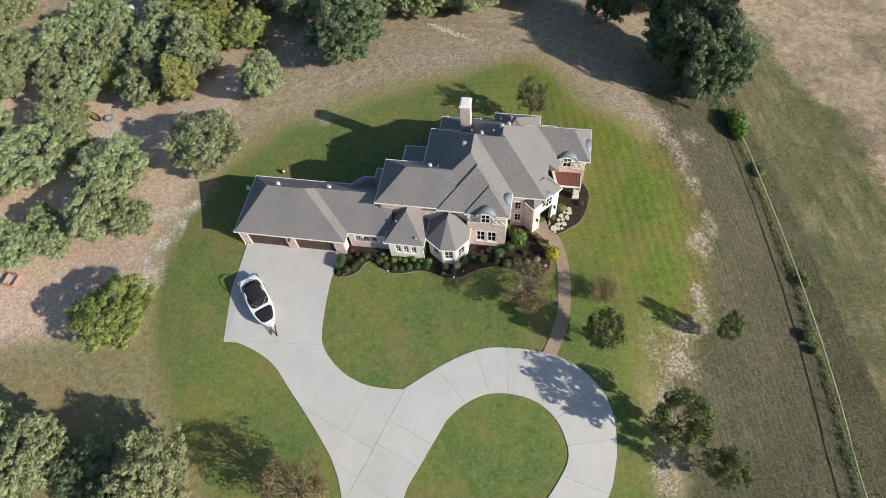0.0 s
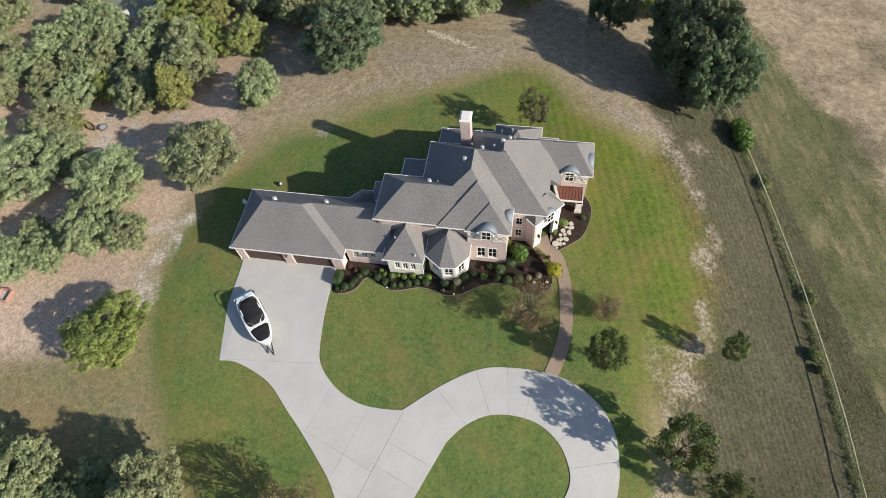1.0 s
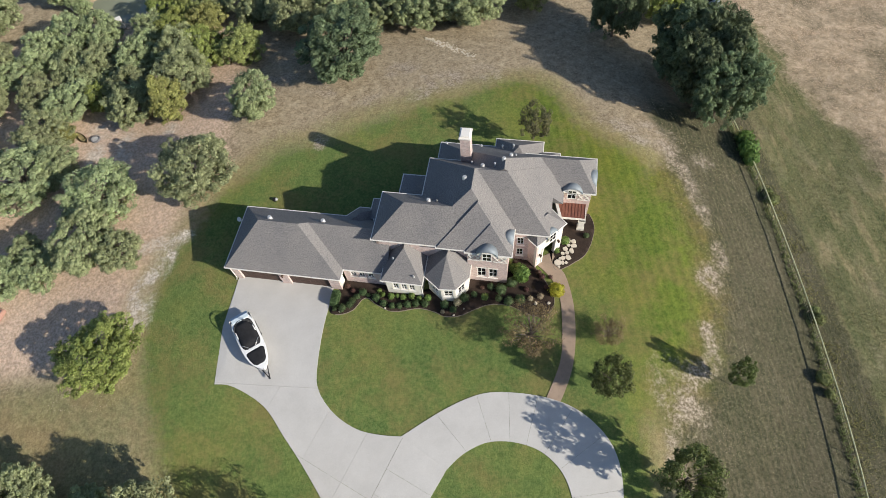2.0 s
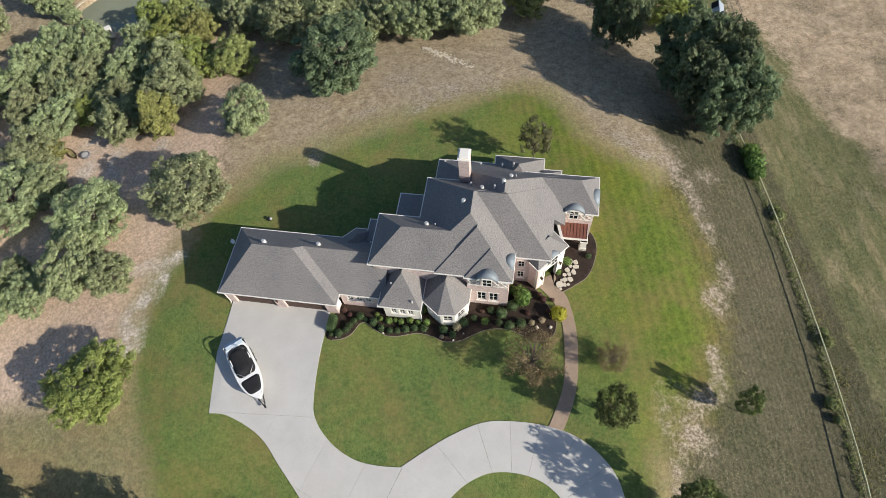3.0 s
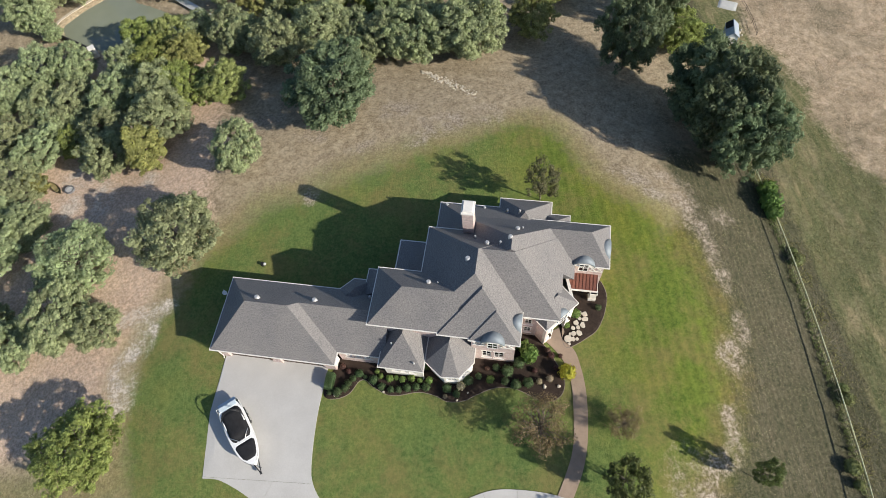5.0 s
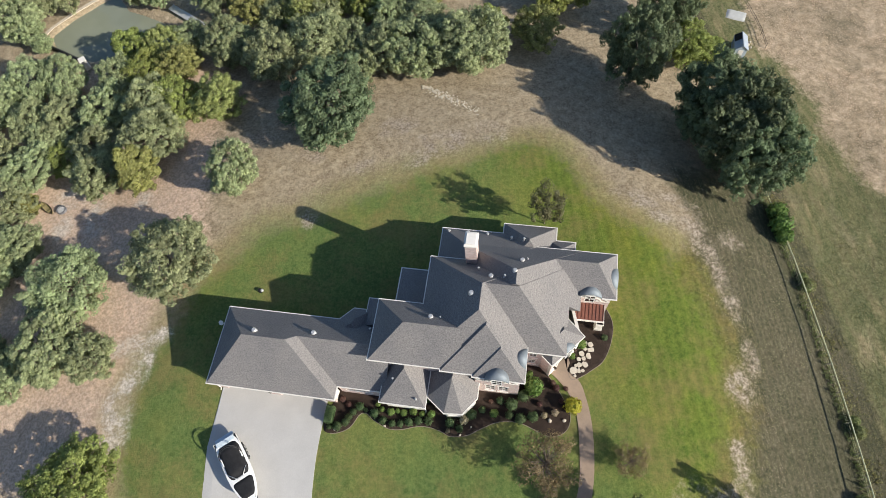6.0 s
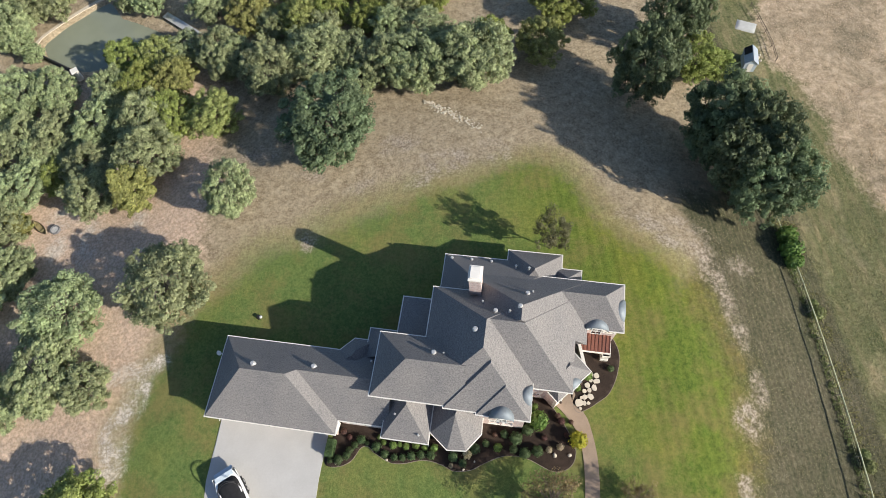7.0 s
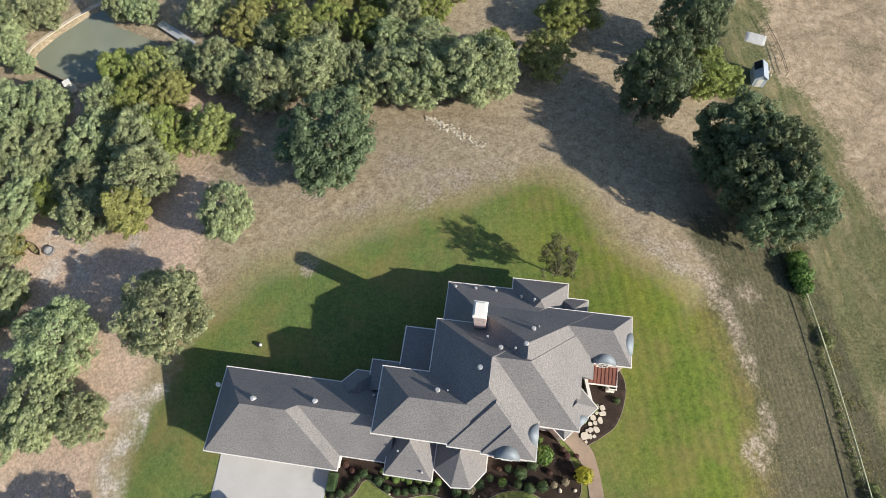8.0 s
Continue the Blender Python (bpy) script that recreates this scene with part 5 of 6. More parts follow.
def core_mesh(material, seed):
    bm = bmesh.new()
    bmesh.ops.create_icosphere(bm, subdivisions=2, radius=0.82)
    for v in bm.verts:
        v.co *= 0.92 + 0.2 * noise.noise(v.co * 2.3 + Vector((seed, 0, 0)))
        v.co.z = v.co.z * 0.85 + 0.66
    me = bpy.data.meshes.new("inner_foliage")
    bm.to_mesh(me)
    bm.free()
    me.materials.append(material)
    return me


def shrubs(kind, material, label, rows, group, seed, tall=1.0, n=420, leaf=0.13, boxy=0.0):
    foliage, core = shrub_mesh(material, seed, n, leaf, boxy=boxy), core_mesh(material, seed)
    rng = random.Random(seed)
    for u, v, r in rows:
        p = HOUSE @ Vector((u, v, 0))
        ob = tagged(new(kind), label, "shrub", group)
        for name, me in (("foliage", foliage), ("inner_foliage", core)):
            c = new(name, me)
            c.parent = ob
        ob.matrix_basis = pose(p.x, p.y, gz(p.x, p.y) + 0.04, 0, 0, rng.uniform(0, 360)) @ Matrix.Diagonal((r, r, r * tall * rng.uniform(0.9, 1.1), 1))


shrubs("boxwood", LEAF_BOX, "clipped round boxwood in dark mulch", ((12.81, -2.94, 0.3), (13.66, -2.79, 0.5), (14.35, -2.28, 0.42), (14.6, -1.76, 0.4), (14.99, -1.2, 0.4), (15.54, -0.63, 0.46), (16.19, -0.85, 0.25), (17.15, -1.07, 0.5), (18.11, -1.65, 0.42), (19.11, -1.82, 0.38), (19.91, -1.72, 0.38), (20.76, -1.47, 0.45), (21.67, -1.22, 0.45), (22.67, -1.13, 0.47), (24.83, -1, 0.5), (25.84, -1.43, 0.42)), "clipped boxwoods along the lawn", 3, boxy=0.6)
shrubs("shrub", LEAF_BRIGHT, "light green loose shrub in dark mulch", ((17.34, -0.13, 0.32), (17.84, -0.55, 0.34), (18.8, -0.72, 0.46), (19.45, -0.52, 0.32), (20.1, -0.63, 0.42), (21.05, -0.38, 0.46), (21.96, -0.5, 0.36), (22.91, -0.4, 0.45), (32.35, 4.91, 0.36), (36.44, 7.26, 0.42), (37.33, 8.61, 0.6), (29.08, 0.46, 0.5)), "light green shrubs", 4)
shrubs("shrub", LEAF_BOX, "dark green rounded shrub in dark mulch", ((26.87, 0.07, 0.6), (27.87, 0.68, 0.4), (29.57, 1.81, 0.46), (30.73, 1.54, 0.72), (30.59, 0.5, 0.48), (31.7, 0.28, 0.62), (32.9, 0.63, 0.62), (31.82, 2.52, 0.7), (39.64, 9.63, 0.4), (38.92, 10.68, 0.35)), "dark rounded shrubs", 5)
shrubs("shrub", LEAF_BRIGHT, "tall bright green shrub against the brick wall", ((32.77, 3.44, 1.05), (31.85, 4.29, 0.6)), "bright shrubs by the wall", 6, tall=1.3, n=700, leaf=0.14)
shrubs("shrub", LEAF_YELLOW, "bright yellow shrub beside the walk", ((36.71, 2.15, 0.95),), "yellow shrub", 7, n=600)
shrubs("shrub", LEAF_CREAM, "cream and pink variegated shrub", ((26.18, -0.55, 0.55), (24.74, -1.78, 0.28), (34.01, 0.93, 0.38), (35.06, 1.33, 0.42)), "variegated shrubs", 8)
shrubs("shrub", LEAF_RED, "purple-red low shrub in dark mulch", ((35.03, 3.78, 0.42), (34.67, 4.26, 0.36), (35.6, 2.53, 0.32), (13.63, -0.09, 0.4), (14.33, -0.51, 0.35), (35.98, 3.83, 0.3), (28.66, 1.61, 0.3), (33.49, 1.98, 0.35)), "red shrubs", 9, n=240)


shrubs("fence_shrub", LEAF_YOUNG, "wild green shrub growing along the wooden fence", ((65.26, 3.99, 0.8), (64.74, -2.7, 0.9), (62.0, 19.3, 0.95), (61.75, 20.4, 0.6), (65.03, 5.08, 0.6), (65.19, -4.3, 0.6)), "wild shrubs along the fence", 12, tall=0.8, n=520, leaf=0.13)
shrubs("fence_shrub", LEAF_BRIGHT, "bright green bush grown over the end of the fence", ((59.85, 25.0, 1.05), (59.6, 26.4, 1.3), (59.4, 28.2, 1.2)), "bright bushes over the fence", 13, tall=1.15, n=700, leaf=0.13)


def build_hedge():
    h = tagged(new("hedge"), "clipped box-shaped green hedge at the garage corner", "hedge")
    rng = np.random.default_rng(5)
    n = 1500
    c = rng.uniform(-1, 1, (n, 3))
    k = np.argmax(np.abs(c), axis=1)
    c[np.arange(n), k] = np.sign(c[np.arange(n), k])
    c = c * np.array([0.42, 0.85, 0.5]) * rng.uniform(0.9, 1.04, (n, 1)) + np.array([0, 0, 0.5])
    nrm = rng.normal(size=(n, 3))
    nrm[np.arange(n), k] *= 3
    nrm /= np.linalg.norm(nrm, axis=1)[:, None]
    side = np.cross(nrm, rng.normal(size=(n, 3)))
    side /= np.linalg.norm(side, axis=1)[:, None]
    fwd = np.cross(nrm, side)
    q = np.stack([c - fwd * 0.06, c + side * 0.04, c + fwd * 0.06, c - side * 0.04], 1).reshape(-1, 3)
    f = array_object("foliage", q.tolist(), np.arange(n * 4).reshape(-1, 4).tolist(), LEAF_BOX)
    f.parent = h
    bm = bmesh.new()
    box(bm, (-0.38, -0.8, 0), (0.38, 0.8, 0.92))
    part("inner_foliage", bm, LEAF_BOX, h)
    h.matrix_world = HOUSE @ pose(12.67, -1.81, 0.02)


build_hedge()


def stone_mesh(rng, sides=8, thick=0.09):
    bm = bmesh.new()
    pts = []
    for k in range(sides):
        a = 2 * math.pi * (k + rng.uniform(-0.25, 0.25)) / sides
        r = rng.uniform(0.82, 1.12)
        pts.append((r * math.cos(a), r * math.sin(a)))
    top = bm.faces.new([bm.verts.new((x, y, 0)) for x, y in pts])
    r = bmesh.ops.extrude_face_region(bm, geom=[top])
    for g in r["geom"]:
        if isinstance(g, bmesh.types.BMVert):
            g.co.z += thick
            g.co.x *= 0.93
            g.co.y *= 0.93
    bmesh.ops.recalc_face_normals(bm, faces=bm.faces[:])
    return bm


def build_flagstones():
    rng = random.Random(8)
    for u, v, a, b in ((36.66, 5.86, 0.42, 0.47), (36.83, 5.31, 0.17, 0.17), (37.23, 5.87, 0.2, 0.26), (37.59, 5.92, 0.2, 0.21), (37.79, 6.59, 0.34, 0.34), (37.22, 6.49, 0.3, 0.3), (36.86, 6.39, 0.18, 0.19), (37.15, 7.07, 0.25, 0.24), (37.65, 7.21, 0.24, 0.26), (38.11, 7.52, 0.3, 0.34), (37.42, 7.7, 0.32, 0.3), (37.76, 8.83, 0.22, 0.3), (38.27, 8.79, 0.3, 0.3), (38.33, 8.22, 0.42, 0.25), (37.74, 8.2, 0.22, 0.21)):
        ob = mesh_object("flagstone", stone_mesh(rng), FLAG)
        ob.matrix_world = HOUSE @ pose(u, v, 0.09, 0, 0, rng.uniform(-20, 20)) @ Matrix.Diagonal((a, b, 1, 1))
        tagged(ob, "pale irregular flagstone set in dark mulch", "stepping stone", "flagstones by the porch")
    for u, v, a in ((34.6, 0.52, 0.28), (36.01, 0.71, 0.24), (13.35, -3.14, 0.14), (18.35, -2.11, 0.16), (25.98, -1.99, 0.15), (26.97, -1.11, 0.13)):
        bm = bmesh.new()
        bmesh.ops.create_icosphere(bm, subdivisions=2, radius=1.0)
        for w in bm.verts:
            w.co *= 0.85 + 0.4 * noise.noise(w.co * 1.3 + Vector((u, v, 0)))
        ob = mesh_object("garden_rock", bm, ROCK, True)
        ob.matrix_world = HOUSE @ pose(u, v, 0.1, 0, 0, u * 50) @ Matrix.Diagonal((a, a * 0.8, a * 0.6, 1))
        tagged(ob, "pale rounded rock in dark mulch", "rock", "garden rocks")


build_flagstones()

# ---- boat on its trailer ----
GEL = plain("white gelcoat", (0.80, 0.80, 0.79), 0.25, vary=0.03, bump=0)
COVER = plain("black canvas cover", (0.018, 0.018, 0.02), 0.85, vary=0.35, scale=2.5, fine=60, bump=0.3)
STEEL = plain("dark painted steel", (0.05, 0.05, 0.052), 0.5, 0.5, vary=0.2)
RUBBER = plain("black rubber", (0.02, 0.02, 0.02), 0.8, vary=0.2)
ALLOY = plain("silver wheel rim", (0.5, 0.5, 0.5), 0.35, 0.8, vary=0.1)
BLUEWHITE = plain("pale blue stern pad", (0.52, 0.60, 0.66), 0.5, vary=0.1)


def half_beam(s):
    return 1.24 * (1 - max(0.0, (s - 0.45) / 0.55) ** 2.6) ** 0.62 * (0.93 + 0.07 * min(1, s / 0.2))


def build_boat():
    L = 6.9
    stern, bow = Vector((-24.69, 26.22, 0)), Vector((-21.34, 19.96, 0))
    stern.z, bow.z = gz(stern.x, stern.y), gz(bow.x, bow.y)
    x = (bow - stern).normalized()
    y = Vector((0, 0, 1)).cross(x).normalized()
    z = x.cross(y)
    m = Matrix((x, y, z)).transposed().to_4x4()
    m.translation = stern + Vector((0, 0, 0.07))
    boat = tagged(new("motorboat"), "white motorboat under black canvas covers on a trailer", "boat")
    # hull
    bm = bmesh.new()
    rows, n = [], 22
    for i in range(n + 1):
        s = i / n
        b = max(half_beam(s), 0.02)
        sheer = 1.28 + 0.22 * s ** 2
        keel = 0.42 + 0.75 * max(0, s - 0.62) ** 1.6 * 1.6
        prof = ((b, sheer), (b * 1.03, sheer - 0.12), (b * 0.94, 0.82 + 0.2 * s), (b * 0.78, 0.6 + 0.25 * s ** 2), (0.0, keel))
        row = [(s * L, w, h) for w, h in prof] + [(s * L, -w, h) for w, h in prof[-2::-1]]
        rows.append([bm.verts.new(q) for q in row])
    for r0, r1 in zip(rows, rows[1:]):
        for k in range(len(r0) - 1):
            bm.faces.new((r0[k], r1[k], r1[k + 1], r0[k + 1]))
    bm.faces.new(rows[0])
    bmesh.ops.recalc_face_normals(bm, faces=bm.faces[:])
    part("hull", bm, GEL, boat, "glossy white hull", True)

    def deck(name, s0, s1, inset, rise, material, label, crown=0.08, keep=1.0):
        bm = bmesh.new()
        rows, n = [], 16
        for i in range(n + 1):
            t = i / n
            s = s0 + (s1 - s0) * t
            b = max(half_beam(s) - inset, 0.03) * keep
            edge = min(1.0, 6 * t + 0.02, 6 * (1 - t) + 0.02)
            sheer = 1.28 + 0.22 * s ** 2
            b *= 0.72 + 0.28 * edge ** 0.5
            rows.append([bm.verts.new((s * L, b * k / 5, sheer + (rise + crown * (1 - (k / 5) ** 2)) * (edge if abs(k) < 5 else 0) - 0.01)) for k in range(-5, 6)])
        for r0, r1 in zip(rows, rows[1:]):
            for k in range(10):
                bm.faces.new((r0[k], r0[k + 1], r1[k + 1], r1[k]))
        bmesh.ops.recalc_face_normals(bm, faces=bm.faces[:])
        return part(name, bm, material, boat, label, True)

    deck("deck", 0.0, 0.995, 0.0, 0.02, GEL, "white foredeck and gunwales", 0.03)
    deck("cockpit_cover", 0.08, 0.60, 0.17, 0.22, COVER, "black canvas cockpit cover", 0.22)
    deck("bow_cover", 0.625, 0.91, 0.12, 0.08, COVER, "black canvas bow cover", 0.08)
    bm = bmesh.new()
    for s in (-1, 1):
        tube(bm, [(0.60 * L - 0.5 * k / 6 * 1.4, s * (0.35 + 0.6 * k / 6), 1.58 + 0.25 * math.sin(math.pi * k / 6) * 0.4) for k in range(7)], 0.03)
    tube(bm, [(0.605 * L, -0.36 + 0.72 * k / 4, 1.6) for k in range(5)], 0.03)
    part("windscreen_frame", bm, ALLOY, boat, "silver windscreen frame")
    bm = bmesh.new()
    for dx in (0.0, 0.16):
        tube(bm, [(1.9 + dx - 0.9 * math.sin(math.pi * k / 12), -1.06 * math.cos(math.pi * k / 12), 1.35 + 1.0 * math.sin(math.pi * k / 12) ** 0.6) for k in range(13)], 0.035)
    part("tower", bm, STEEL, boat, "dark tubular tow arch")
    for s in (-1, 1):
        bm = bmesh.new()
        box(bm, (1.7, s * 0.98 - 0.05, 1.42), (2.5, s * 0.98 + 0.05, 1.55))
        part("grab_rail", bm, GEL, boat, "white side rail")
    bm = bmesh.new()
    box(bm, (-0.42, -0.98, 0.92), (0.02, 0.98, 1.02))
    box(bm, (0.0, -0.95, 1.2), (0.5, 0.95, 1.36))
    bmesh.ops.bevel(bm, geom=bm.edges[:], offset=0.04, segments=2, affect="EDGES")
    part("swim_platform", bm, BLUEWHITE, boat, "pale blue stern pad and swim platform")
    boat.matrix_world = m
    # trailer
    tr = tagged(new("boat_trailer"), "dark steel boat trailer with a pointed drawbar", "trailer")
    bm = bmesh.new()
    for s in (-1, 1):
        tube(bm, [(0.1, s * 0.75, 0.45), (4.6, s * 0.75, 0.45), (7.6, s * 0.05, 0.48)], 0.055)
    for xx in (0.4, 2.2, 4.2):
        tube(bm, [(xx, -0.8, 0.45), (xx, 0.8, 0.45)], 0.05)
    tube(bm, [(6.7, 0, 0.5), (6.75, 0, 1.25)], 0.05)
    box(bm, (7.5, -0.09, 0.42), (7.85, 0.09, 0.58))
    tube(bm, [(7.2, 0.12, 0.02), (7.2, 0.12, 0.7)], 0.04)
    part("trailer_frame", bm, STEEL, tr, "dark steel frame and drawbar")
    for xx in (1.55, 2.35):
        for s in (-1, 1):
            bm = bmesh.new()
            bmesh.ops.create_cone(bm, cap_ends=True, segments=24, radius1=0.34, radius2=0.34, depth=0.22, matrix=Matrix.Translation((xx, s * 1.12, 0.34)) @ Matrix.Rotation(math.pi / 2, 4, "X"))
            bmesh.ops.bevel(bm, geom=[e for e in bm.edges if len(e.link_faces) == 2 and e.calc_face_angle(0) > 1], offset=0.04, segments=2, affect="EDGES")
            w = part("wheel", bm, RUBBER, tr, "black trailer tyre")
            bm = bmesh.new()
            bmesh.ops.create_cone(bm, cap_ends=True, segments=18, radius1=0.19, radius2=0.17, depth=0.24, matrix=Matrix.Translation((xx, s * 1.12, 0.34)) @ Matrix.Rotation(math.pi / 2, 4, "X"))
            part("rim", bm, ALLOY, w, "silver rim")
    for s in (-1, 1):
        bm = bmesh.new()
        pts = [(1.0 + 1.9 * k / 10, 0.62 + 0.16 * math.sin(math.pi * k / 10) ** 0.5) for k in range(11)]
        lo = [[bm.verts.new((xx, s * yy, zz + dz)) for yy, dz in ((0.98, 0), (1.28, 0), (1.28, -0.03), (0.98, -0.03))] for xx, zz in pts]
        for r0, r1 in zip(lo, lo[1:]):
            for k in range(4):
                bm.faces.new((r0[k], r0[(k + 1) % 4], r1[(k + 1) % 4], r1[k]))
        bmesh.ops.recalc_face_normals(bm, faces=bm.faces[:])
        part("fender", bm, STEEL, tr, "dark trailer fender")
    tr.matrix_world = m


build_boat()


# ---- fences ----
def build_fence(points, step, label, post_h=1.25, rails=((1.15, 0.06), (0.65, 0.008), (0.35, 0.008)), posts=WOOD_POST, rail=WOOD_PALE, name="fence"):
    f = tagged(new(name), label, "fence")
    line = curve_points(points, 12)
    run, feet = 0.0, []
    for a, b in zip(line, line[1:]):
        d = (b - a).length
        while run < d:
            q = a.lerp(b, run / d)
            feet.append(Vector((q.x, q.y, gz(q.x, q.y))))
            run += step
        run -= d
    rng = random.Random(len(feet))
    bm = bmesh.new()
    bmesh.ops.create_cone(bm, cap_ends=True, segments=8, radius1=0.05, radius2=0.042, depth=post_h + 0.4, matrix=Matrix.Translation((0, 0, (post_h - 0.4) / 2)))
    me = bpy.data.meshes.new("post")
    bm.to_mesh(me)
    bm.free()
    me.materials.append(posts)
    for q in feet:
        p = new("post", me)
        p.parent = f
        p.matrix_basis = Matrix.Translation(q) @ pose(0, 0, 0, rng.uniform(-2.5, 2.5), rng.uniform(-2.5, 2.5), rng.uniform(0, 360))
    for h, r in rails:
        bm = bmesh.new()
        tube(bm, [q + Vector((0, 0, h)) for q in feet], r, 6)
        part("rail", bm, rail, f, "pale round rail" if r > 0.03 else "fence wire")
    return f


FENCE_LINE = ((37.24, 59), (37.34, 50), (37.63, 42), (37.73, 34), (37.62, 26), (37.21, 17), (36.49, 8.5), (35.42, 0), (35.42, -8))
build_fence(FENCE_LINE, 3.0, "long wooden post fence with a pale top rail")
FIELD_EDGE = ((45.3, 83.9), (45.8, 78.8), (45.8, 74.5), (45.2, 71.4))
build_fence(FIELD_EDGE, 2.6, "low dark wire fence along the edge of the pasture", 0.8, ((0.75, 0.035), (0.4, 0.03)), BARK, BARK)
build_fence(((38.02, 82.37), (41.26, 85.6), (44.63, 89.12)), 1.8, "dark weathered board fence", 1.3, ((1.29, 0.18), (0.78, 0.18), (0.37, 0.18)), BARK, BARK)

# ---- pond ----


def water():
    m, nt, b = shader("green pond water", 0.06)
    p = place(nt)
    c = ramp(nt, grain(nt, p, 0.12, 3), (0.3, (0.20, 0.22, 0.165)), (0.7, (0.25, 0.27, 0.205)))
    nt.links.new(c, b.inputs["Base Color"])
    relief(nt, b, grain(nt, p, 1.5, 3), 0.05, 0.02)
    return m


def build_pond():
    shore = curve_points(POND, 5, True)
    bm = flat_sheet(shore, 3.0)
    mid = Vector((sum(p.x for p in shore) / len(shore), sum(p.y for p in shore) / len(shore)))
    for v in bm.verts:
        out = (v.co.to_2d() - mid).normalized()
        v.co = (v.co.x + out.x * 0.3, v.co.y + out.y * 0.3, POND_LEVEL - 0.1)
    bmesh.ops.recalc_face_normals(bm, faces=bm.faces[:])
    if bm.faces[:][0].normal.z < 0:
        bmesh.ops.reverse_faces(bm, faces=bm.faces[:])
    tagged(mesh_object("pond_water", bm, water()), "still grey-green pond water", "pond", kind="structure")
    bm = bmesh.new()
    last = None
    bank = curve_points([POND[k] for k in (12, 0, 1, 2, 3)], 8)
    for p in bank:
        out = (p - mid).normalized()
        row = [bm.verts.new((p.x + out.x * o, p.y + out.y * o, POND_LEVEL + z)) for o, z in ((0.3, -0.5), (0.3, 0.42), (0.85, 0.46), (0.9, 0.1))]
        if last:
            for k in range(3):
                bm.faces.new((last[k], last[k + 1], row[k + 1], row[k]))
        last = row
    bmesh.ops.recalc_face_normals(bm, faces=bm.faces[:])
    tagged(mesh_object("pond_edge", bm, ROCK), "pale stone edge along the pond bank", "kerb", kind="structure")
    for x, y in ((-62.6, 89.4), (-53.0, 83.8)):
        ob = tagged(new("gate_post"), "white painted post at the pond railing", "post", "white posts by the pond")
        bm = bmesh.new()
        box(bm, (-0.4, -0.4, -0.2), (0.4, 0.4, 1.6))
        part("shaft", bm, TRIM, ob)
        bm = bmesh.new()
        box(bm, (-0.5, -0.5, 1.6), (0.5, 0.5, 1.78))
        part("cap", bm, TRIM, ob)
        ob.matrix_world = pose(x, y, gz(x, y), 0, 0, 30)
    build_fence(((-59.6, 88.4), (-56.2, 86.2), (-53.5, 84.4)), 1.6, "low dark metal railing beside the pond", 1.0, ((1.04, 0.15), (0.57, 0.14), (0.27, 0.14)), STEEL, STEEL, "railing")
    # boardwalk
    deck = tagged(new("boardwalk"), "weathered grey plank boardwalk at the pond", "boardwalk")
    a, b = Vector((-41.3, 94.4, 0)), Vector((-35.4, 89.2, 0))
    d = (b - a).normalized()
    turn = math.degrees(math.atan2(d.y, d.x))
    top = max(gz(a.x, a.y), gz(b.x, b.y)) + 0.35
    bm = bmesh.new()
    box(bm, (-0.1, -0.6, -0.025), (0.1, 0.6, 0.025))
    me = bpy.data.meshes.new("plank")
    bm.to_mesh(me)
    bm.free()
    me.materials.append(PIPE)
    for k in range(int((b - a).length / 0.22)):
        q = a + d * (k * 0.22)
        pl = new("plank", me)
        pl.parent = deck
        pl.matrix_basis = pose(q.x, q.y, top, 0, 0, turn)
    bm = bmesh.new()
    for o in (-0.5, 0.5):
        n = Vector((-d.y, d.x, 0)) * o
        tube(bm, [a + n + Vector((0, 0, top - 0.08)), b + n + Vector((0, 0, top - 0.08))], 0.06, 6)
        for t in (0.05, 0.35, 0.65, 0.95):
            q = a.lerp(b, t) + n
            tube(bm, [(q.x, q.y, top - 1.4), (q.x, q.y, top - 0.05)], 0.07, 6)
    part("joist", bm, BARK, deck, "dark support beams")


build_pond()

# ---- things at the edges of the garden ----


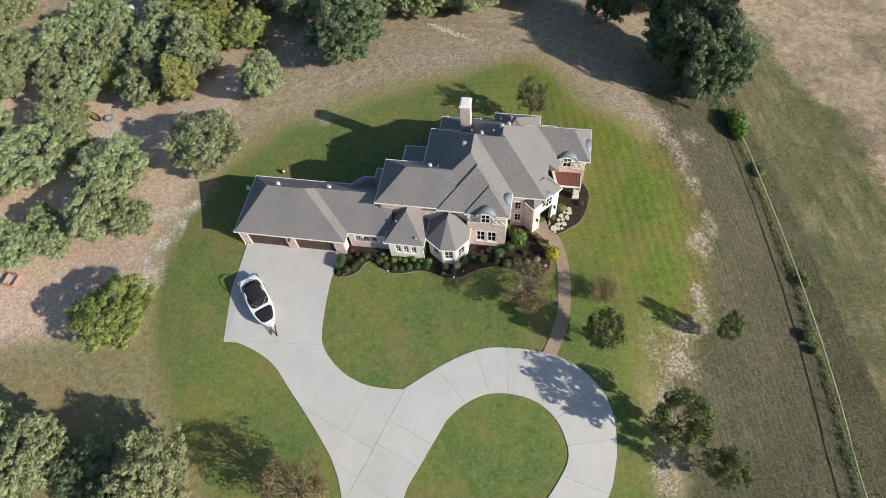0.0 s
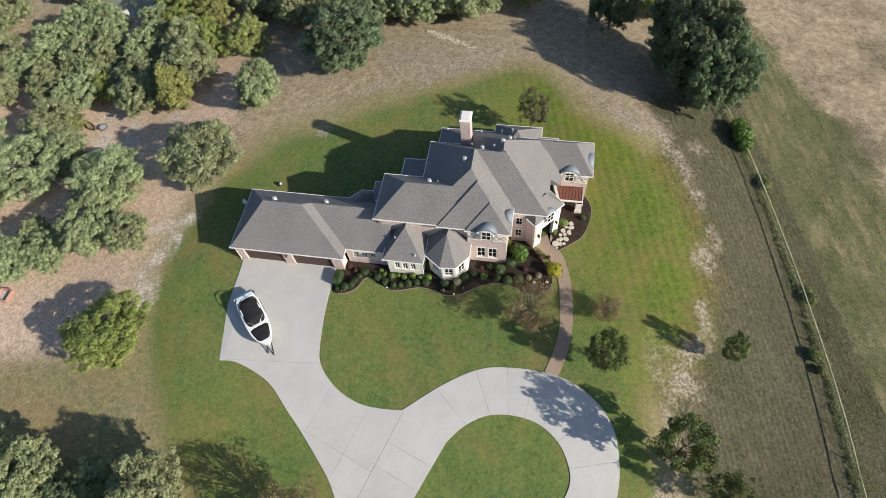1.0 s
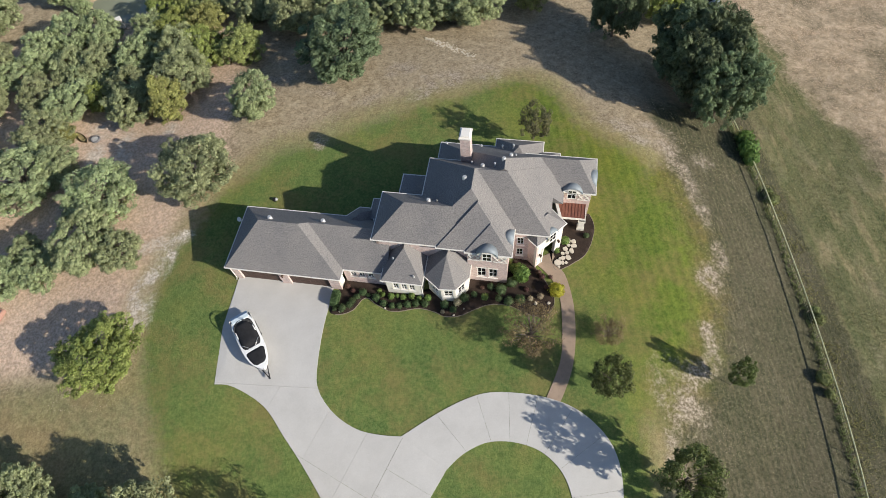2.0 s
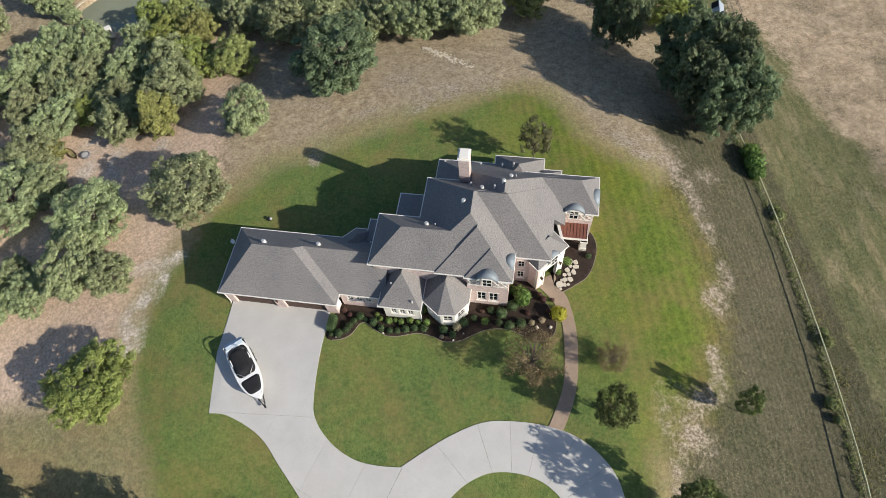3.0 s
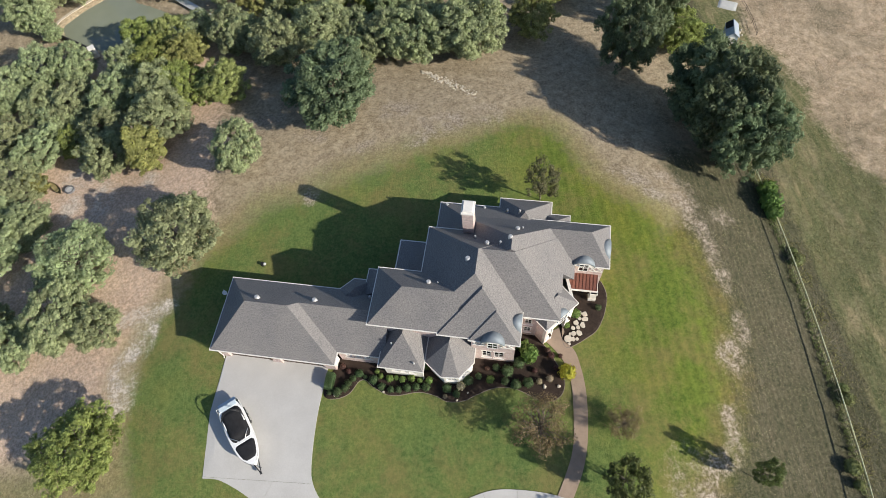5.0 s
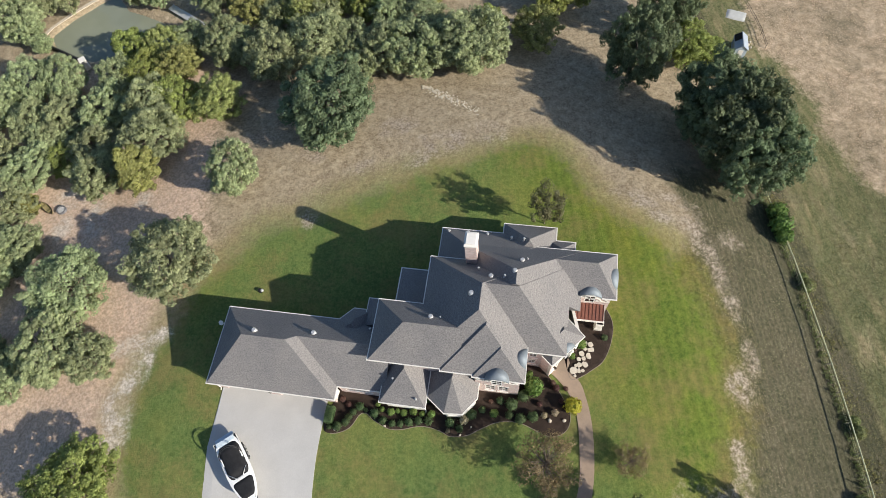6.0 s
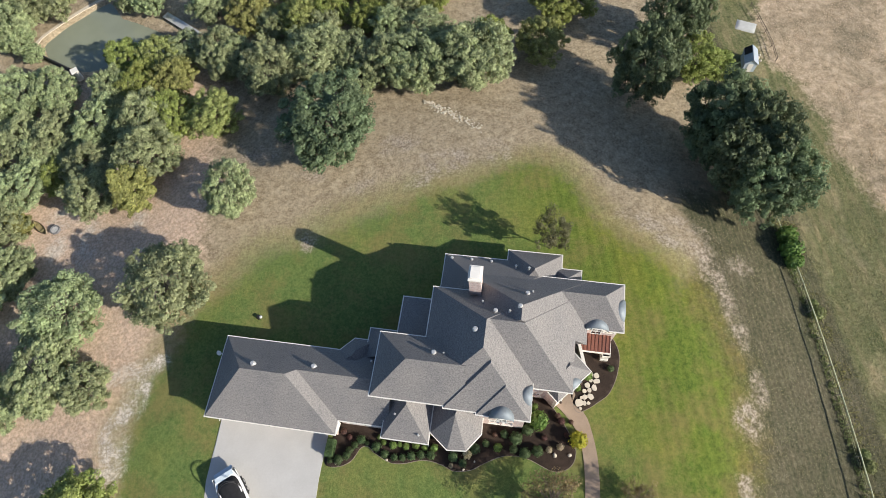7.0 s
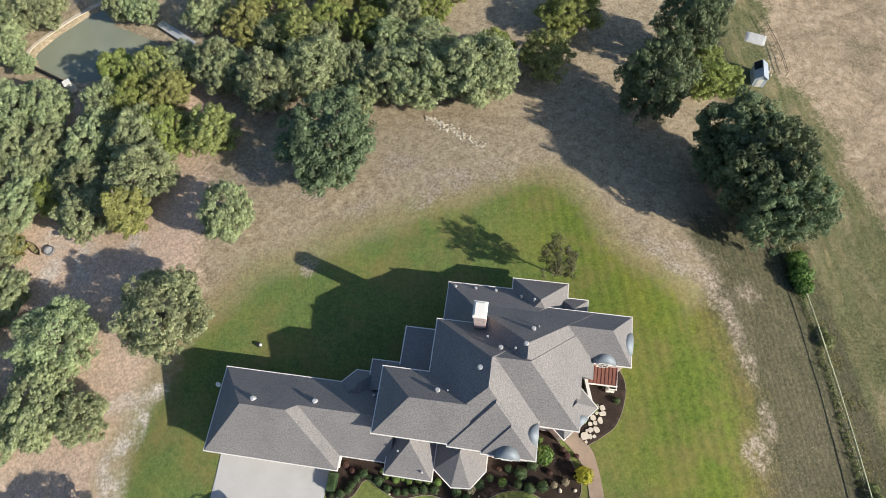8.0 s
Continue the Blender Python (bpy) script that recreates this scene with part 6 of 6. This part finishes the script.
def build_shed():
    s = tagged(new("shed"), "small blue-grey garden shed with a dark roof panel", "shed")
    wallm = plain("blue-grey painted boards", (0.40, 0.46, 0.52), 0.7, vary=0.08)
    slate = plain("grey-blue roof sheet", (0.34, 0.39, 0.45), 0.5, 0.2, vary=0.1)
    w, l, h, r = 0.95, 1.75, 2.0, 0.75
    bm = bmesh.new()
    sec = ((-w, 0), (w, 0), (w, h), (0, h + r), (-w, h))
    ends = [[bm.verts.new((y, x, z)) for x, z in sec] for y in (-l, l)]
    for k in range(5):
        bm.faces.new((ends[0][k], ends[1][k], ends[1][(k + 1) % 5], ends[0][(k + 1) % 5]))
    bm.faces.new(ends[0])
    bm.faces.new(ends[1])
    bmesh.ops.recalc_face_normals(bm, faces=bm.faces[:])
    part("shed_wall", bm, wallm, s)
    for sg in (-1, 1):
        bm = bmesh.new()
        q = [(-l - 0.15, 0, h + r + 0.04), (l + 0.15, 0, h + r + 0.04), (l + 0.15, sg * (w + 0.18), h - 0.1), (-l - 0.15, sg * (w + 0.18), h - 0.1)]
        lo = [bm.verts.new(p) for p in q]
        hi = [bm.verts.new((a, b, c + 0.05)) for a, b, c in q]
        bm.faces.new(hi)
        bm.faces.new(lo)
        for k in range(4):
            bm.faces.new((lo[k], lo[(k + 1) % 4], hi[(k + 1) % 4], hi[k]))
        bmesh.ops.recalc_face_normals(bm, faces=bm.faces[:])
        roof = part("shed_roof", bm, slate, s)
    bm = bmesh.new()
    n = Vector((0, 0.62, 0.78))
    for u0, u1, mat in ((0.1, 1.8, None),):
        q = [Vector((u, v, h + r + 0.1 - v * (r + 0.14) / (w + 0.18))) + n * 0.02 for u, v in ((u0, 0.1), (u1, 0.1), (u1, w + 0.1), (u0, w + 0.1))]
        lo = [bm.verts.new(p) for p in q]
        hi = [bm.verts.new(p + n * 0.05) for p in q]
        bm.faces.new(hi)
        for k in range(4):
            bm.faces.new((lo[k], lo[(k + 1) % 4], hi[(k + 1) % 4], hi[k]))
    bmesh.ops.recalc_face_normals(bm, faces=bm.faces[:])
    part("roof_panel", bm, COVER, s, "dark flat panel on the roof")
    bm = bmesh.new()
    box(bm, (-l - 0.05, -0.4, 0.02), (-l - 0.005, 0.4, 1.8))
    part("shed_door", bm, TRIM, s, "pale shed door")
    s.matrix_world = pose(41.67, 73.34, gz(41.67, 73.34) - 0.1, 0, 0, 76) @ Matrix.Diagonal((0.72, 0.8, 0.85, 1))


def build_tarp():
    bm = bmesh.new()
    bmesh.ops.create_grid(bm, x_segments=14, y_segments=8, size=1.0)
    for v in bm.verts:
        e = max(abs(v.co.x), abs(v.co.y))
        v.co.z = 0.14 * (1 - smooth(np.array((e - 0.75) / 0.25))) + 0.05 * noise.noise(v.co * 3)
        v.co.x *= 1.35
        v.co.y *= 0.95
    ob = mesh_object("tarpaulin", bm, plain("grey-white tarpaulin", (0.50, 0.50, 0.48), 0.6, vary=0.08), True)
    ob.matrix_world = pose(43.57, 80.16, gz(43.57, 80.16) + 0.03, 0, 0, -28)
    tagged(ob, "white tarpaulin over a low flat pile on grass", "tarpaulin")
    for x, y, a in ((43.39, 74.24, 0.3), (43.82, 74.68, 0.25), (43.68, 73.72, 0.2)):
        bm = bmesh.new()
        bmesh.ops.create_icosphere(bm, subdivisions=2, radius=a)
        for v in bm.verts:
            v.co *= 0.8 + 0.5 * noise.noise(v.co * 4 + Vector((x, y, 0)))
        o = mesh_object("rock", bm, ROCK, True)
        o.matrix_world = pose(x, y, gz(x, y) + a * 0.4)
        tagged(o, "pale rough rock on the grass by the shed", "rock", "rocks by the shed")


def build_fire_pit():
    f = tagged(new("fire_pit"), "square red brick fire pit on dry ground", "fire pit")
    red = plain("red brick", (0.40, 0.24, 0.19), 0.9, vary=0.25, scale=6)
    bm = bmesh.new()
    box(bm, (-0.115, -0.055, -0.04), (0.115, 0.055, 0.04))
    bmesh.ops.bevel(bm, geom=bm.edges[:], offset=0.008, segments=1, affect="EDGES")
    me = bpy.data.meshes.new("brick")
    bm.to_mesh(me)
    bm.free()
    me.materials.append(red)
    for c in range(7):
        for side in range(4):
            for k in range(6):
                b = new("brick", me)
                b.parent = f
                b.matrix_basis = pose(0, 0, 0, 0, 0, 90 * side) @ pose(-0.72 + 0.245 * k + (0.12 if c % 2 else 0), -0.74, 0.04 + 0.09 * c)
    bm = bmesh.new()
    box(bm, (-0.66, -0.66, -0.1), (0.66, 0.66, 0.2))
    part("ash", bm, plain("pale ash", (0.45, 0.43, 0.40), 0.95, vary=0.3), f, "pale ash bed")
    f.matrix_world = pose(-56.02, 30.72, gz(-56.02, 30.72), 0, 0, -14)
    for x, y, l, t in ((-36.2, 68.4, 2.9, -38),):
        bm = bmesh.new()
        tube(bm, [(-l / 2, 0, 0.1), (0, 0.06, 0.14), (l / 2, 0, 0.1)], 0.11, 8)
        o = mesh_object("log", bm, WOOD_POST, True)
        o.matrix_world = pose(x, y, gz(x, y), 0, 0, t)
        tagged(o, "bleached fallen log on dry ground", "log", "fallen logs")


def build_canoe():
    """A small open hull: pointed at both ends, a rim and two seats."""
    olive = plain("faded olive hull", (0.24, 0.20, 0.10), 0.7, vary=0.2)
    dark = plain("dark rubber rim", (0.05, 0.045, 0.035), 0.7)
    root = tagged(new("canoe"), "small faded olive canoe lying on dry ground", "canoe")
    n, m, length = 16, 9, 2.9

    def row(i, inner):
        s = -1 + 2 * i / n
        w = 0.40 * (1 - abs(s) ** 2.4) + 0.012 - inner
        deep = 0.30 - inner
        top = 0.34 + 0.12 * s * s
        return [Vector((s * (length / 2 - inner), max(w, 0.004) * math.cos(math.pi * k / (m - 1)), top - deep * math.sin(math.pi * k / (m - 1)) ** 0.6 * (1 - 0.4 * s * s))) for k in range(m)]
    bm = bmesh.new()
    shells = [[[bm.verts.new(p) for p in row(i, inner)] for i in range(n + 1)] for inner in (0.0, 0.03)]
    for flip, shell in enumerate(shells):
        for a, b in zip(shell, shell[1:]):
            for k in range(m - 1):
                quad = (a[k], a[k + 1], b[k + 1], b[k])
                bm.faces.new(quad[::-1] if flip else quad)
    for k in (0, m - 1):
        for i in range(n):
            bm.faces.new((shells[0][i][k], shells[0][i + 1][k], shells[1][i + 1][k], shells[1][i][k]))
    part("hull", bm, olive, root, "", True)
    for k in (0, m - 1):
        bm = bmesh.new()
        tube(bm, [row(i, 0.01)[k] + Vector((0, 0, 0.02)) for i in range(n + 1)], 0.035, 6)
        part("rim", bm, dark, root, "dark rim")
    for x in (-0.65, 0.55):
        bm = bmesh.new()
        box(bm, (x - 0.12, -0.33, 0.24), (x + 0.12, 0.33, 0.28))
        part("seat", bm, olive, root)
    root.matrix_world = pose(-52.3, 57.9, gz(-52.3, 57.9), 0, 0, -45)


def build_fire_ring():
    root = tagged(new("fire_ring"), "round dark metal fire ring with pale ash", "fire ring")
    bm = bmesh.new()
    loops = [[bm.verts.new((r * math.cos(a), r * math.sin(a), z)) for a in (2 * math.pi * i / 20 for i in range(20))] for r, z in ((0.62, -0.1), (0.62, 0.34), (0.55, 0.34), (0.55, -0.1))]
    for a, b in zip(loops, loops[1:]):
        for i in range(20):
            bm.faces.new((a[i], a[(i + 1) % 20], b[(i + 1) % 20], b[i]))
    part("ring", bm, plain("weathered grey steel", (0.22, 0.22, 0.23), 0.6, 0.4, vary=0.3), root)
    bm = bmesh.new()
    bmesh.ops.create_cone(bm, cap_ends=True, segments=20, radius1=0.545, radius2=0.48, depth=0.3, matrix=Matrix.Translation((0, 0, 0.08)))
    part("ash", bm, plain("grey ash", (0.42, 0.41, 0.40), 0.95, vary=0.35, scale=5), root, "pale ash bed")
    root.matrix_world = pose(-50.2, 57.37, gz(-50.2, 57.37))


build_canoe()
build_fire_ring()

PALE_ROCK = plain("bleached limestone", (0.56, 0.50, 0.40), 0.9, vary=0.15, scale=2)


def build_rocks():
    rng = random.Random(4)
    for k in range(150):
        t = k / 149
        x, y = -2.4 + 7.04 * t + rng.gauss(0, 0.28), 71.04 - 5.99 * t + rng.gauss(0, 0.35)
        a = rng.uniform(0.07, 0.2) * (1.25 - 0.6 * t)
        bm = bmesh.new()
        bmesh.ops.create_icosphere(bm, subdivisions=1, radius=1)
        for v in bm.verts:
            v.co *= 0.8 + 0.5 * noise.noise(v.co * 1.5 + Vector((k, 0, 0)))
        o = mesh_object("rock", bm, PALE_ROCK)
        o.matrix_world = pose(x, y, gz(x, y) + a * 0.25, rng.uniform(-20, 20), rng.uniform(-20, 20), rng.uniform(0, 360)) @ Matrix.Diagonal((a * 1.5, a, a * 0.7, 1))
        tagged(o, "pale limestone rock in a row on dry ground", "rock", "row of pale rocks")


def build_sprinkler():
    s = tagged(new("garden_light"), "small black garden light in the back lawn", "garden light")
    bm = bmesh.new()
    bmesh.ops.create_cone(bm, cap_ends=True, segments=14, radius1=0.28, radius2=0.2, depth=0.35, matrix=Matrix.Translation((0, 0, 0.17)))
    part("base", bm, RUBBER, s)
    bm = bmesh.new()
    bmesh.ops.create_icosphere(bm, subdivisions=2, radius=0.19, matrix=Matrix.Translation((0.22, -0.05, 0.2)))
    part("lens", bm, PIPE, s, "pale lens")
    s.matrix_world = pose(-22.42, 42.37, gz(-22.42, 42.37))


build_shed()
build_tarp()
build_fire_pit()
build_rocks()
build_sprinkler()

# ---- grass ----
STRAW = leaf_material("straw", (0.50, 0.40, 0.28), (0.68, 0.56, 0.41), (0.82, 0.71, 0.55))
DRYBLADE = leaf_material("dry grass", (0.30, 0.245, 0.165), (0.46, 0.385, 0.275), (0.64, 0.55, 0.42))
ROUGHBLADE = leaf_material("rough green grass", (0.18, 0.19, 0.085), (0.29, 0.275, 0.14), (0.45, 0.41, 0.25))


def tufts(name, count, area, keep, height, width, material, label, seed, blades=3):
    rng = np.random.default_rng(seed)
    x0, y0, x1, y1 = area
    x, y = rng.uniform(x0, x1, count), rng.uniform(y0, y1, count)
    ok = keep(x, y, rng.uniform(0, 1, count))
    x, y = np.repeat(x[ok], blades), np.repeat(y[ok], blades)
    n = len(x)
    z = ground(x, y) - 0.02
    h = height * rng.uniform(0.5, 1.3, n)
    a = rng.uniform(0, 2 * np.pi, n)
    lean = rng.normal(0, 0.45, (n, 2)) * h[:, None]
    c, s = np.cos(a) * width, np.sin(a) * width
    j = rng.normal(0, width * 0.7, (n, 2))
    p0 = np.stack([x + j[:, 0] - c, y + j[:, 1] - s, z], 1)
    p1 = np.stack([x + j[:, 0] + c, y + j[:, 1] + s, z], 1)
    p2 = np.stack([x + j[:, 0] + lean[:, 0], y + j[:, 1] + lean[:, 1], z + h], 1)
    v = np.stack([p0, p1, p2], 1).reshape(-1, 3)
    ob = array_object(name, v.tolist(), np.arange(n * 3).reshape(-1, 3).tolist(), material)
    return tagged(ob, label, "grass", kind="stuff")


def past_fence(x, y):
    fx, fy = zip(*FENCE_LINE[::-1])
    return x - np.interp(y, fy, fx)


def ragged(x, y):
    return 0.5 + 0.5 * np.sin(y * 0.9 + 1.7 * np.sin(y * 0.37)) * np.cos(x * 0.6 + y * 0.23)


tufts("pasture_grass", 60000, (40, 20, 80, 100), lambda x, y, r: x > border_x(y) + 3 * r - 0.5, 0.075, 0.05, STRAW, "tall tan dry pasture grass", 1)
WEEDBLADE = leaf_material("green weeds", (0.11, 0.14, 0.055), (0.19, 0.22, 0.095), (0.30, 0.32, 0.15))
TALLBLADE = leaf_material("tall brown-green grass", (0.21, 0.20, 0.085), (0.32, 0.295, 0.135), (0.45, 0.40, 0.20))
tufts("fence_weeds", 22000, (30, -8, 41, 60), lambda x, y, r: (past_fence(x, y) > -0.3 - 0.25 * ragged(x, y)) & (past_fence(x, y) < 0.3 * r + 0.15), 0.36, 0.035, WEEDBLADE, "green weeds grown up along the fence", 5, 4)
tufts("tall_grass", 36000, (30, -8, 45, 60), lambda x, y, r: (past_fence(x, y) > 0.2) & (past_fence(x, y) < (0.6 + 3.2 * ragged(x, y)) * (0.3 + 0.7 * r)), 0.19, 0.032, TALLBLADE, "tall brown-green grass behind the fence", 6, 3)
tufts("rough_grass", 42000, (29, -8, 60, 62), lambda x, y, r: (past_fence(x, y) > 1 + 2 * r) & (x < border_x(y) + 2 * r), 0.09, 0.045, ROUGHBLADE, "rough green and brown grass by the fence", 2)
tufts("strip_grass", 12000, (26, -4, 41, 52), lambda x, y, r: (x > 27 + 3 * r), 0.07, 0.045, ROUGHBLADE, "mown grey-green grass", 3, 2)
tufts("dry_grass", 70000, (-62, 18, 34, 82), lambda x, y, r: (lawn_mask(x, y) < 0.35 - 0.3 * r) & (x < 30), 0.06, 0.045, DRYBLADE, "short dry brown grass", 4, 2)
